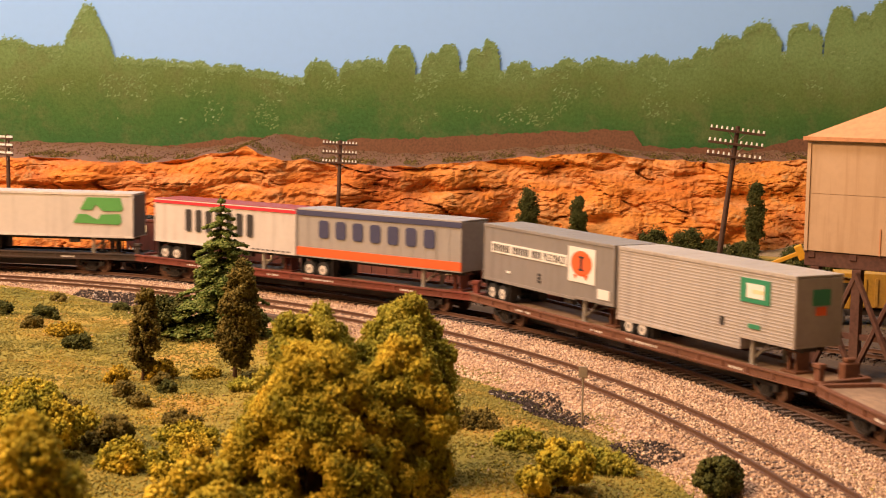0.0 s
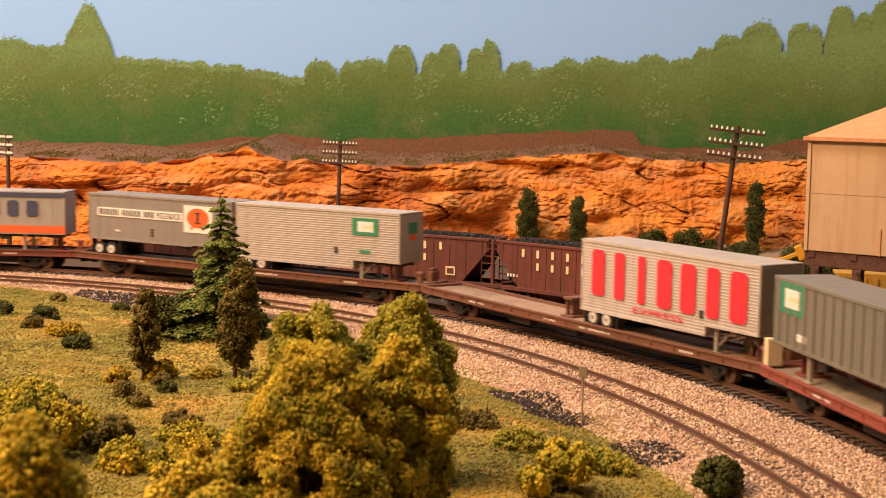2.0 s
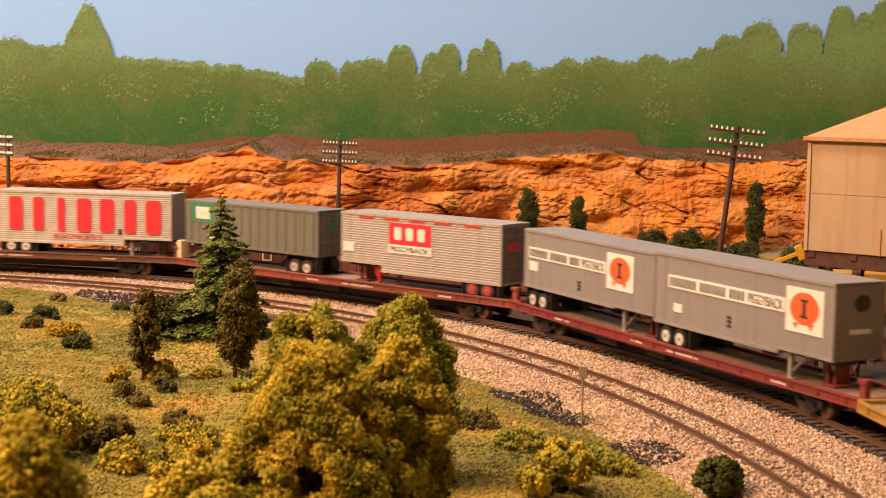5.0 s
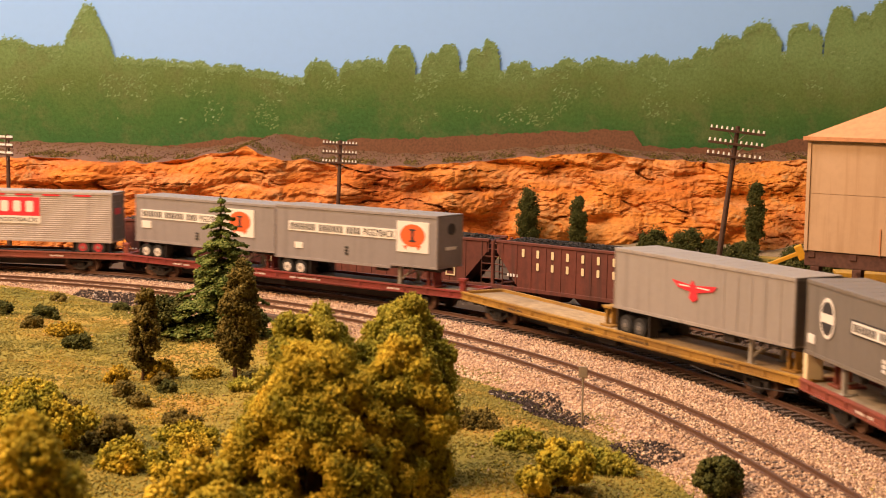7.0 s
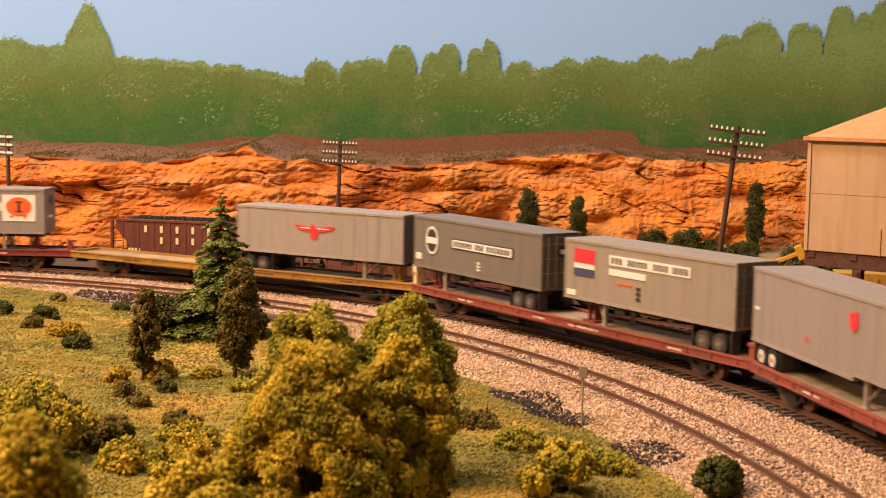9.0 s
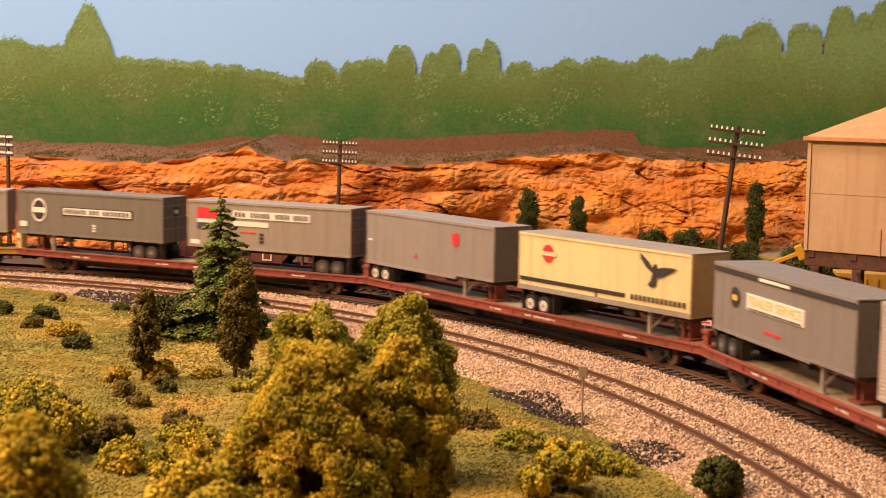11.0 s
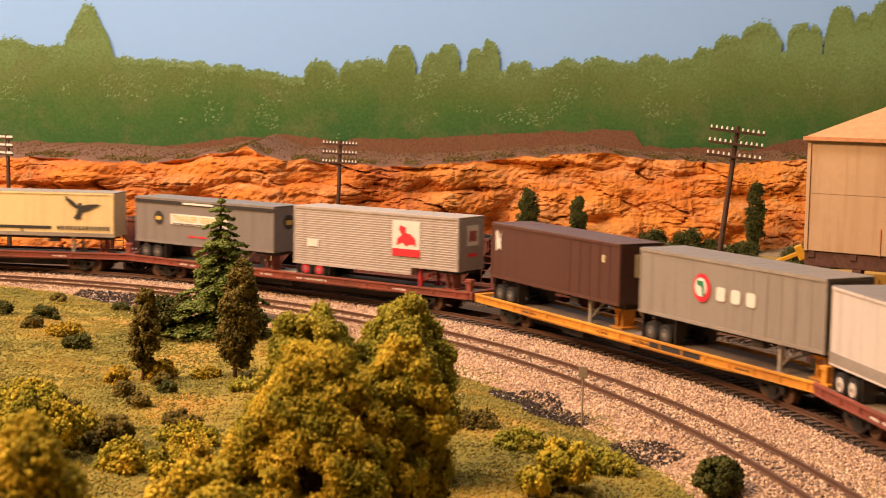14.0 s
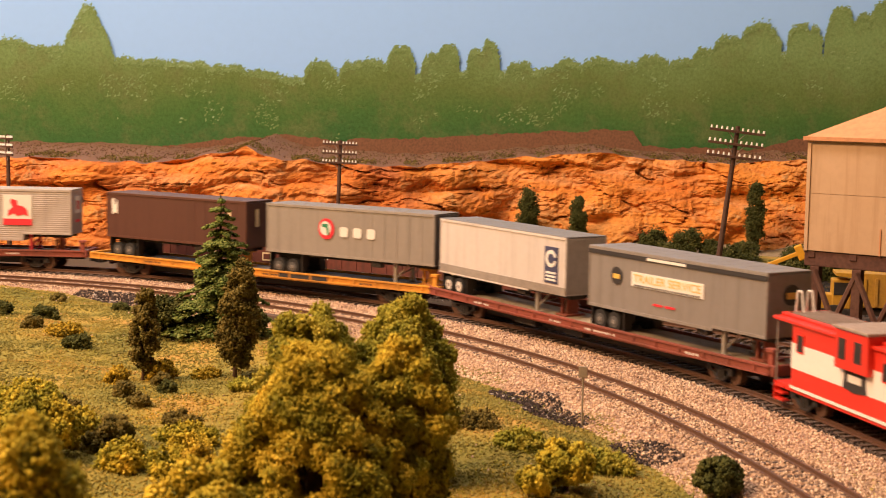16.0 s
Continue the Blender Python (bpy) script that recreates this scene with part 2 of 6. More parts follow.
material("coal_grain", islands, stops=[(0.0, (0.012, 0.012, 0.012)), (0.8, (0.04, 0.038, 0.036)), (1.0, (0.10, 0.09, 0.085))], amount=0.4, rough=0.5)
material("rubble_grain", islands, stops=[(0.0, (0.09, 0.05, 0.03)), (0.5, (0.20, 0.11, 0.06)), (0.8, (0.17, 0.14, 0.06)), (1.0, (0.36, 0.22, 0.12))], amount=0.3)
material("turf_tuft", islands, stops=[(0.0, (0.14, 0.145, 0.04)), (0.45, (0.26, 0.235, 0.06)), (0.75, (0.41, 0.305, 0.07)), (1.0, (0.64, 0.36, 0.10))], amount=0.22, patch=16, share=0.72)
material("foam_gold", islands, stops=[(0.0, (0.17, 0.18, 0.022)), (0.35, (0.34, 0.30, 0.034)), (0.65, (0.60, 0.46, 0.05)), (1.0, (0.86, 0.62, 0.08))], amount=0.15, scale=500, patch=60, share=0.84)
material("foam_green", islands, stops=[(0.0, (0.16, 0.175, 0.024)), (0.5, (0.35, 0.33, 0.045)), (1.0, (0.60, 0.49, 0.08))], amount=0.2, scale=500, patch=90, share=0.72)
# Filler inside the gold and green crowns, coloured dark as the shade between clumps.
material("foam_core_shade", islands, stops=[(0.0, (0.15, 0.145, 0.02)), (1.0, (0.22, 0.20, 0.03))], amount=0.6, scale=700)
material("foam_dark", islands, stops=[(0.0, (0.04, 0.048, 0.015)), (0.6, (0.095, 0.105, 0.03)), (1.0, (0.20, 0.185, 0.06))], amount=0.4, patch=120)
material("foam_olive", islands, stops=[(0.0, (0.07, 0.065, 0.018)), (0.6, (0.19, 0.15, 0.04)), (1.0, (0.33, 0.25, 0.07))], amount=0.4, patch=120)
material("foam_yellow", islands, stops=[(0.0, (0.20, 0.15, 0.02)), (0.5, (0.48, 0.33, 0.03)), (1.0, (0.65, 0.45, 0.05))], amount=0.4)
material("needle", islands, stops=[(0.0, (0.06, 0.10, 0.025)), (0.5, (0.16, 0.22, 0.055)), (1.0, (0.40, 0.42, 0.14))], amount=0.3, patch=150, share=0.4)
material("dab_paint", islands, stops=[(0.0, (0.13, 0.21, 0.075)), (0.5, (0.175, 0.275, 0.105)), (0.85, (0.22, 0.34, 0.15)), (1.0, (0.34, 0.50, 0.34))], amount=0.1, patch=9, share=0.25)
material("sky_paint", lambda nt, b: painted(nt, b, (0.28, 0.53, 1.0), dark=0.98, scale=30, rough=0.8, grime=0.06, grime_colour=(0.34, 0.55, 0.92)))
material("room_plaster", lambda nt, b: painted(nt, b, (0.40, 0.34, 0.28), dark=0.95, scale=8, rough=0.9, grime=0.05))
M("soil_paint", (0.19, 0.092, 0.05), dark=0.6, scale=110, rough=0.95, grime=0.5, grime_colour=(0.18, 0.10, 0.05))
M("scree_paint", (0.36, 0.27, 0.18), dark=0.5, scale=80, rough=0.95, grime=0.7, grime_colour=(0.16, 0.15, 0.05))
M("rail_steel", (0.16, 0.085, 0.055), dark=0.7, scale=200, rough=0.5, metal=0.3)
M("tie_wood", (0.10, 0.065, 0.05), dark=0.55, scale=300, rough=0.9, grime=0.5, grime_colour=(0.26, 0.19, 0.15))
M("pole_wood", (0.085, 0.04, 0.025), dark=0.6, scale=200, rough=0.8)
M("insulator_glass", (0.85, 0.85, 0.80), rough=0.25, grime=0.0)
M("steel_grey", (0.30, 0.28, 0.26), rough=0.5, metal=0.2)
M("black_part", (0.022, 0.020, 0.019), dark=0.6, scale=200, rough=0.7, grime=0.4, grime_colour=(0.09, 0.06, 0.045))
M("tyre_rubber", (0.022, 0.021, 0.02), dark=0.7, rough=0.75, grime=0.5, grime_colour=(0.08, 0.065, 0.055))
M("rim_white", (0.72, 0.68, 0.62), dark=0.8, rough=0.5)
M("rim_red", (0.62, 0.03, 0.06), rough=0.5)
M("rim_grey", (0.10, 0.10, 0.10), rough=0.6)
M("decal_white", (0.80, 0.78, 0.74), dark=0.95, rough=0.6, grime=0.08)
M("decal_black", (0.035, 0.033, 0.035), dark=0.9, rough=0.6, grime=0.05)
M("decal_red", (0.75, 0.03, 0.05), dark=0.92, rough=0.6, grime=0.06)
M("decal_orange", (0.80, 0.13, 0.03), dark=0.92, rough=0.6, grime=0.06)
M("decal_blue", (0.055, 0.06, 0.13), dark=0.92, rough=0.6, grime=0.06)
M("decal_green", (0.03, 0.25, 0.13), dark=0.92, rough=0.6, grime=0.06)
M("decal_leaf", (0.10, 0.36, 0.09), dark=0.92, rough=0.6, grime=0.06)
M("decal_yellow", (0.75, 0.50, 0.10), dark=0.92, rough=0.6, grime=0.06)
M("decal_cream", (0.80, 0.68, 0.42), dark=0.92, rough=0.6, grime=0.06)
M("skirt_grey", (0.33, 0.30, 0.27), rough=0.6, grime=0.4)
M("machine_yellow", (0.74, 0.37, 0.02), dark=0.85, rough=0.5, grime=0.4)

XS = np.concatenate([np.arange(-1350, -520, 60), np.arange(-520, 521, 7), np.arange(580, 1300, 60)])
YS = np.concatenate([np.arange(-4500, 260, 140), np.arange(260, 1460, 7), np.arange(1470, 1561, 30)])
ground = link("ground", grid_mesh("ground", XS, YS, ground_z), MATS["turf"])
tagged(ground, "model scenery ground of olive and ochre scatter turf", "ground", kind="structure")

# ---- room and backdrop ----
WALL_Y = 1560
SOUTH = -4600
tagged(part("backdrop", boxes((-1400, 1300, WALL_Y, WALL_Y + 20, -300, 900)), MATS["sky_paint"]), "pale blue painted sky backdrop board", "backdrop", kind="structure")
for wname, row in (("wall_east", (1300, 1400, SOUTH, WALL_Y + 20, -900, 1500)), ("wall_west", (-1500, -1400, SOUTH, WALL_Y + 20, -900, 1500)),
                   ("wall_south", (-1500, 1400, SOUTH - 100, SOUTH, -900, 1500)), ("wall_north", (-1500, 1400, WALL_Y + 21, WALL_Y + 121, -900, 1500))):
    tagged(part(wname, boxes(row), MATS["room_plaster"]), "plain plastered room wall", "wall", kind="structure")
tagged(part("ceiling", boxes((-1500, 1400, SOUTH - 100, WALL_Y + 121, 1500, 1560)), MATS["room_plaster"]), "plain ceiling over the layout", "ceiling", kind="structure")
tagged(part("floor", boxes((-1500, 1400, SOUTH - 100, WALL_Y + 121, -960, -900)), MATS["room_plaster"]), "plain room floor under the layout", "floor", kind="structure")

# Painted trees on the board: middle, top and half width of each crown.
CROWNS = [(-450, 184, 22), (-410, 178, 28), (-371, 223, 27), (-330, 167, 18), (-296, 165, 24), (-262, 164, 16), (-226, 161, 18), (-192, 156, 18), (-130, 166, 16), (-96, 167, 13), (-76, 169, 18),
          (-47, 184, 14), (-11, 177, 14), (2, 187, 12), (30, 182, 9), (45, 191, 10), (76, 169, 12), (108, 164, 14), (126, 172, 14), (158, 174, 18), (184, 170, 14), (214, 178, 16), (250, 174, 20),
          (272, 187, 16), (292, 199, 16), (324, 213, 21), (365, 214, 13), (380, 210, 8), (407, 231, 16), (430, 224, 14), (454, 237, 22)]


def woods_top(x):
    low = float(np.interp(x, [-470, -340, -260, -160, -110, 60, 230, 300, 470], [174, 163, 159, 149, 151, 159, 168, 182, 184]))
    top = low
    for c, t, w in CROWNS:
        d = abs(x - c + 1.5 * noise.noise((x * 0.3, c, 0))) / w
        if d < 1.05:
            top = max(top, t - (t - low) * (0.9 * d ** 1.35 if t > 215 and c < 0 else 0.6 * d ** 2.8))
    top += 2.4 * abs(math.sin(x * 0.13 + 3 * noise.noise((x * 0.02, 8.0, 0)))) ** 0.6 - 3.2
    return top + 1.6 * noise.noise((x * 0.09, 2.0, 0)) + 2.0 * noise.noise((x * 0.24, 3.0, 0)) + 1.8 * noise.noise((x * 0.6, 4.0, 0)) + 1.4 * noise.noise((x * 1.4, 5.0, 0))


def soil_top(x):
    return float(np.interp(x, [-460, -400, -345, -286, -227, -169, -110, 0, 66, 165, 195, 205, 330, 360, 470], [76, 75, 71, 77, 86, 90, 86, 91, 96, 101, 102, 84, 84, 94, 98])) + 3 * noise.noise((x * 0.04, 7.0, 0)) + 1.6 * noise.noise((x * 0.16, 7.0, 0)) + 0.8 * noise.noise((x * 0.6, 7.0, 0))


def painted_band(name, low, high, depth, mat, label, category):
    xs = np.arange(-900, 900, 1.2)
    rows = 9
    v, f = [], []
    for x in xs:
        a, b = low(x), high(x)
        v += [(x, WALL_Y - depth, a + (b - a) * i / (rows - 1)) for i in range(rows)]
    for i in range(len(xs) - 1):
        for j in range(rows - 1):
            k = i * rows + j
            f.append((k, k + rows, k + rows + 1, k + 1))
    return tagged(link(name, mesh_from(name, v, f), mat), label, category, kind="structure")


painted_band("painted_woods", lambda x: 40, woods_top, 3, MATS["forest_paint"], "painted hazy green woods on the backdrop board", "backdrop")
painted_band("painted_soil", lambda x: 30, soil_top, 6, MATS["soil_paint"], "painted red-brown earth band on the backdrop board", "backdrop")
rng = np.random.default_rng(5)


def brush_dabs():
    """Short slanting strokes of a stiff brush: ragged along the painted treetops, sparser below them."""
    r = np.random.default_rng(8)
    v, f = [], []
    for i in range(13000):
        x = r.uniform(-480, 480)
        top = woods_top(x)
        edge = i % 3 != 0
        z = top + (r.normal(-0.6, 2.0) if edge else -r.uniform(2, 62))
        if not edge and noise.noise((x * 0.03, z * 0.04, 6)) < 0.15:
            continue
        ln, wd = r.uniform(0.6, 2.4), r.uniform(0.3, 0.9)
        if z > top + 2.5 and r.random() < 0.6:
            continue
        a = math.radians(r.normal(28, 28))
        c, d, k = math.cos(a), math.sin(a), len(v)
        y = WALL_Y - 3.1 - 0.3 * r.random()
        for u, w in ((-1, -0.3), (-0.2, -1), (0.8, -0.6), (1.1, 0.4), (0.2, 1), (-0.7, 0.6)):
            u, w = u * ln * r.uniform(0.7, 1.2), w * wd * r.uniform(0.7, 1.2)
            v.append((x + c * u - d * w, y, z + d * u + c * w))
        f.append(tuple(range(k, k + 6)))
    return mesh_from("painted_dab", v, f)


tagged(link("painted_dab", brush_dabs(), MATS["dab_paint"]), "loose dabs of olive paint along the painted treetops", "backdrop", kind="stuff")


# ---- rock cut ----
def rock_top(x):
    return float(np.interp(x, [-800, -340, -260, -225, -175, -145, -45, 20, 60, 148, 197, 278, 332, 800], [75, 75, 71, 76, 86, 76, 69, 72, 76, 83, 77, 74, 78, 82])) + 2.5 * noise.noise((x * 0.06, 0, 5))


def rock_front(x):
    return float(np.interp(x, [-900, -300, -120, 60, 150, 900], [1255, 1270, 1290, 1385, 1392, 1392]))


def rock_sheet():
    """A stepped sheet: tilted beds that jut and undercut, broken by blocks, gullies and thin cracks."""
    xs = np.arange(-700, 700, 2.6)
    rows = 92
    v, f = [], []
    for x in xs:
        top = rock_top(x)
        front = rock_front(x) + 14 * noise.noise((x * 0.008, 0, 3))
        for j in range(rows):
            q = j / (rows - 1)
            z = -14 + (top + 14) * q
            warp = 9 * noise.noise((x * 0.007, z * 0.006, 1)) + 5 * noise.noise((x * 0.03, z * 0.02, 2)) + 1.6 * noise.noise((x * 0.12, z * 0.09, 2))
            y = front + 40 * q
            for size, jut, seed in ((23.0, 11.0, 4), (9.5, 3.2, 14)):
                band = (z + warp * (1.0 if size > 10 else 0.8) + 0.03 * x) / size
                bed = math.floor(band)
                step = band - bed
                strong = min(1.0, max(0.0, 0.42 + 1.7 * noise.noise((x * 0.012 + bed * 7.3, bed * 3.1, seed))))
                y -= jut * strong * (0.55 + 0.45 * step) * (1 - abs(2 * step - 1) ** 7)
            blocky = noise.noise((x * 0.028, z * 0.042, 6))
            y -= 10 * (abs(blocky) ** 0.6) * (1 if blocky > 0 else -1)
            rough = noise.noise((x * 0.10, z * 0.14, 7))
            y -= 3.4 * abs(rough) + 1.7 * noise.noise((x * 0.25, z * 0.31, 8)) + 0.9 * noise.noise((x * 0.7, z * 0.8, 12))
            for sx, sz, wide, deep, seed in ((0.010, 0.045, 0.026, 11, 9), (0.021, 0.10, 0.030, 5, 29)):
                thin = abs(noise.noise((x * sx + 5, z * sz + 0.002 * x + 0.25 * noise.noise((x * 0.06, z * 0.06, 3)), seed)))
                y += deep * max(0.0, wide - thin) / wide * min(1.0, max(0.0, 0.35 + 2.4 * noise.noise((x * 0.02, z * 0.05, seed + 10))))
            y -= 7 * max(0.0, noise.noise((x * 0.019, z * 0.028, 23)) - 0.12)
            v.append((x, y, z))
        v.append((x, WALL_Y - 30, top + 3 + 2 * noise.noise((x * 0.04, 3, 3))))
        v.append((x, WALL_Y - 1, top + 4))
    rows += 2
    for i in range(len(xs) - 1):
        for j in range(rows - 1):
            k = i * rows + j
            f.append((k, k + rows, k + rows + 1, k + 1))
    me = mesh_from("rock_cut", v, f, False)
    me.materials.append(MATS["rock_paint"])
    me.materials.append(MATS["soil_paint"])
    for p in me.polygons:
        if p.index % (rows - 1) >= rows - 3:
            p.material_index = 1
    return me


tagged(link("rock_cut", rock_sheet(), None), "orange layered sandstone cut with dark cracks", "rock face", kind="structure")


def scree_z(gx, gy):
    x, y = gx.ravel(), gy.ravel()
    return np.array([-9 - 12 * smooth(60, -40, a) + 17 * smooth(1330, 1405, b) * (0.55 + 0.45 * noise.noise((a * 0.012, 2, 8))) + 1.5 * noise.noise((a * 0.05, b * 0.05, 1)) for a, b in zip(x, y)])


tagged(link("scree", grid_mesh("scree", np.arange(-700, 701, 9), np.arange(1300, 1412, 7), scree_z), MATS["scree_paint"]), "dusty grey-brown scree at the foot of the rock", "scree", kind="structure")
brush = np.stack([rng.uniform(-520, 480, 9000), rng.uniform(1440, 1475, 9000), np.zeros(9000)], -1)
keep = np.array([noise.noise((x * 0.03, 4, 4)) > -0.05 for x in brush[:, 0]])
brush = brush[keep]
brush[:, 1] = [rock_front(x) + 44 + 60 * d for x, d in zip(brush[:, 0], rng.random(len(brush)))]
brush[:, 2] = [rock_top(x) + abs(z) for x, z in zip(brush[:, 0], rng.normal(0, 1.6, len(brush)))]
tagged(grains("brush", brush, rng.uniform(0.4, 1.1, len(brush)), MATS["foam_olive"], seed=9, sharp=True), "scrubby dark green brush along the rock top", "brush", kind="stuff")

r_top = np.random.default_rng(15)
rx, rd = r_top.uniform(-520, 480, 7000), r_top.random(7000)
rubble = np.stack([rx, [rock_front(x) + 30 + (WALL_Y - 40 - rock_front(x)) * d for x, d in zip(rx, rd)], [rock_top(x) + 2.5 + 1.5 * d for x, d in zip(rx, rd)]], -1)
tagged(grains("rubble", rubble, r_top.uniform(0.3, 0.95, 7000), MATS["rubble_grain"], seed=16, flat=0.7, sharp=True), "loose brown rubble and dry scrub above the rock", "rubble", kind="stuff")

# ---- tracks ----
def bed_z(off):
    return np.interp(off, [-104, -90, -80, -48, -36, -24, -16, 16, 24, 34], [-3.5, 0.6, 2.3, 2.3, 1.0, 1.0, 2.2, 2.2, 0.4, -4])


def ribbon(name, line, offs, zf, s0, s1, step, mat, **tags):
    ss = np.arange(s0, s1 + 1, step)
    v, f, n = [], [], len(offs)
    for s in ss:
        x, y, h = line(s)
        v += [(x - math.sin(h) * o, y + math.cos(h) * o, z) for o, z in zip(offs, zf(np.array(offs, float)))]
    for i in range(len(ss) - 1):
        for j in range(n - 1):
            k = i * n + j
            f.append((k, k + n, k + n + 1, k + 1))
    return tagged(link(name, mesh_from(name, v, f, True), mat), kind="structure", **tags)


ribbon("ballast_bed", main_line, [-104, -96, -90, -80, -64, -48, -36, -24, -17], bed_z, -3600, 4300, 20, MATS["ballast_bed"], label="pinkish crushed stone ballast bed", category="ballast")
ribbon("roadbed", main_line, [-17, -12, 0, 12, 18, 24, 34], bed_z, -3600, 4300, 20, MATS["cinder_bed"], label="dark oily cinder bed under the main track", category="ballast")
ribbon("siding_bed", siding_line, [-26, -18, 0, 18, 26], lambda o: SIDING_Z + np.interp(np.abs(o), [16, 26], [2.2, -3]), -380, 560, 12, MATS["cinder_bed"], label="dark cinder bed of the siding", category="ballast")


def stone(name, n, lo, hi, offs, size, mat, label, seed, line=None, base=None):
    r = np.random.default_rng(seed)
    s, o = r.uniform(lo, hi, n), r.uniform(offs[0], offs[1], n)
    s = lo + (hi - lo) * ((s - lo) / (hi - lo)) ** 0.8
    if line is None:
        x, y, h = main_line(s, o)
        z = bed_z(o) + np.where((o > -82) & (o < -46), 0.32, 0.0)
    else:
        p = np.array([line(a) for a in s])
        x, y, z = p[:, 0] - np.sin(p[:, 2]) * o, p[:, 1] + np.cos(p[:, 2]) * o, base(o)
    c = np.stack([x, y, z + r.uniform(-0.2, 0.35, n)], -1)
    ob = grains(name, c, r.uniform(*size, n), mat, seed=seed + 1, flat=0.8, sharp=True)
    return tagged(ob, label, "ballast", kind="stuff")


M("yard_soil", (0.085, 0.055, 0.035), dark=0.5, scale=150, rough=0.95, grime=0.7, grime_colour=(0.07, 0.055, 0.03))
ribbon("yard_ground", main_line, [31, 45, 70, 110, 170, 240, 330], lambda o: np.interp(o, [31, 42], [-3.4, SIDING_Z + 0.6]), -420, 600, 12, MATS["yard_soil"], label="brown dirt and cinders behind the main track", category="ground")
stone("ballast_stone", 76000, -330, 720, (-102, -17), (0.36, 0.92), MATS["ballast_grain"], "loose pinkish white ballast stones", 21)
stone("cinder_stone", 16000, -330, 720, (-19, 20), (0.3, 0.7), MATS["cinder_grain"], "dark cinders and stone chips between the rails", 23)
stone("siding_stone", 9000, -330, 520, (-24, 24), (0.35, 0.8), MATS["cinder_grain"], "dark cinders along the siding", 25, siding_line, lambda o: SIDING_Z + np.interp(np.abs(o), [16, 26], [2.2, -3]))

TIE = boxes((-1.25, 1.25, -14.5, 14.5, 0.6, 3.0), bevel=0.2)
bmesh.ops.scale(TIE, vec=(MM, MM, MM), verts=TIE.verts)
TIE_MESH = bpy.data.meshes.new("tie")
TIE.to_mesh(TIE_MESH)
TIE.free()
TIE_MESH.materials.append(MATS["tie_wood"])


def lay_track(name, line, z0, near, far, label):
    """Two rails with a head, web and foot on ties; the ties by the scene are pieces, the rest one mesh."""
    track = thing(name, None, label, "railway track", kind="structure")
    prof = [(-1.3, 3.0), (-1.3, 3.3), (-0.35, 3.5), (-0.35, 4.4), (-0.6, 4.6), (-0.6, 5.0), (0.6, 5.0), (0.6, 4.6), (0.35, 4.4), (0.35, 3.5), (1.3, 3.3), (1.3, 3.0)]
    for side in (-8.7, 8.7):
        v, f, n = [], [], len(prof)
        ss = np.arange(far[0], far[1] + 1, 12)
        for s in ss:
            x, y, h = line(s)
            v += [(x - math.sin(h) * (side + o), y + math.cos(h) * (side + o), z0 + z) for o, z in prof]
        for i in range(len(ss) - 1):
            for j in range(n):
                k = i * n
                f.append((k + j, k + n + j, k + n + (j + 1) % n, k + (j + 1) % n))
        link("rail", mesh_from("rail", v, f), MATS["rail_steel"], track)
    r = random.Random(4)
    s = near[0]
    while s < near[1]:
        x, y, h = line(s)
        link("tie", TIE_MESH, None, track, m=at(x, y, z0 + r.uniform(-0.25, 0.1), math.degrees(h) + r.uniform(-1.5, 1.5)))
        s += 7.0
    v, f = [], []
    for a, b in ((far[0], near[0]), (near[1], far[1])):
        for s in np.arange(a, b, 7.0):
            x, y, h = line(s)
            k, c, d = len(v), math.cos(h), math.sin(h)
            v += [(x + c * p - d * q, y + d * p + c * q, z0 + z) for z in (0.6, 3.0) for p, q in ((-1.25, -14.5), (1.25, -14.5), (1.25, 14.5), (-1.25, 14.5))]
            f += [tuple(k + i for i in q) for q in ((4, 5, 6, 7), (0, 1, 5, 4), (1, 2, 6, 5), (2, 3, 7, 6), (3, 0, 4, 7))]
    if v:
        tagged(link("tie_row", mesh_from("tie_row", v, f), MATS["tie_wood"], track), kind="stuff")


lay_track("main_track", main_line, 0, (-340, 720), (-3500, 4200), "brown steel rails on dark wooden ties")
lay_track("passing_track", passing_line, 0, (-340, 720), (-900, 1500), "rusty empty track on pinkish stone ballast")
lay_track("siding_track", siding_line, SIDING_Z, (-300, 470), (-370, 550), "rusty siding on dark cinders beside the rock cut")


# ---- the train ----
PITCH, START, SPEED, SLOWING = 304.37, -255.1, 175.03, 0.149
SHIFT = [2.4, 1.4, -2.6, 1.6, 1.7, -2.1, -1.5, -4.1, -2.0, -2.1, 5.9, 1.2, -79.0]
DECK = 17.3
MOVERS = []
TRUCKS = []


def car_place(k, t):
    return START + PITCH * k + SHIFT[k] - SPEED * t + SLOWING * t * (t - 8)


def car_pose(k, t, reach):
    s = car_place(k, t)
    xa, ya, _ = main_line(s - reach)
    xb, yb, _ = main_line(s + reach)
    return at((xa + xb) / 2, (ya + yb) / 2, 0, math.degrees(math.atan2(yb - ya, xb - xa)))


def truck_pose(k, t, reach, side, z):
    """Swivel of a truck in its car's space."""
    s = car_place(k, t)
    h = main_line(s + side * reach)[2]
    m = car_pose(k, t, reach)
    turn = math.degrees(h - m.to_euler().z)
    return at(side * reach, 0, z, (turn + 180) % 360 - 180)


SHARED = {}


def shared(key, name, build, mat, parent, label="", m=None):
    """Alike parts share one mesh."""
    if key not in SHARED:
        ob = part(name, build(), mat, parent, label, m=m)
        SHARED[key] = ob.data
        return ob
    return link(name, SHARED[key], None, parent, label, m)


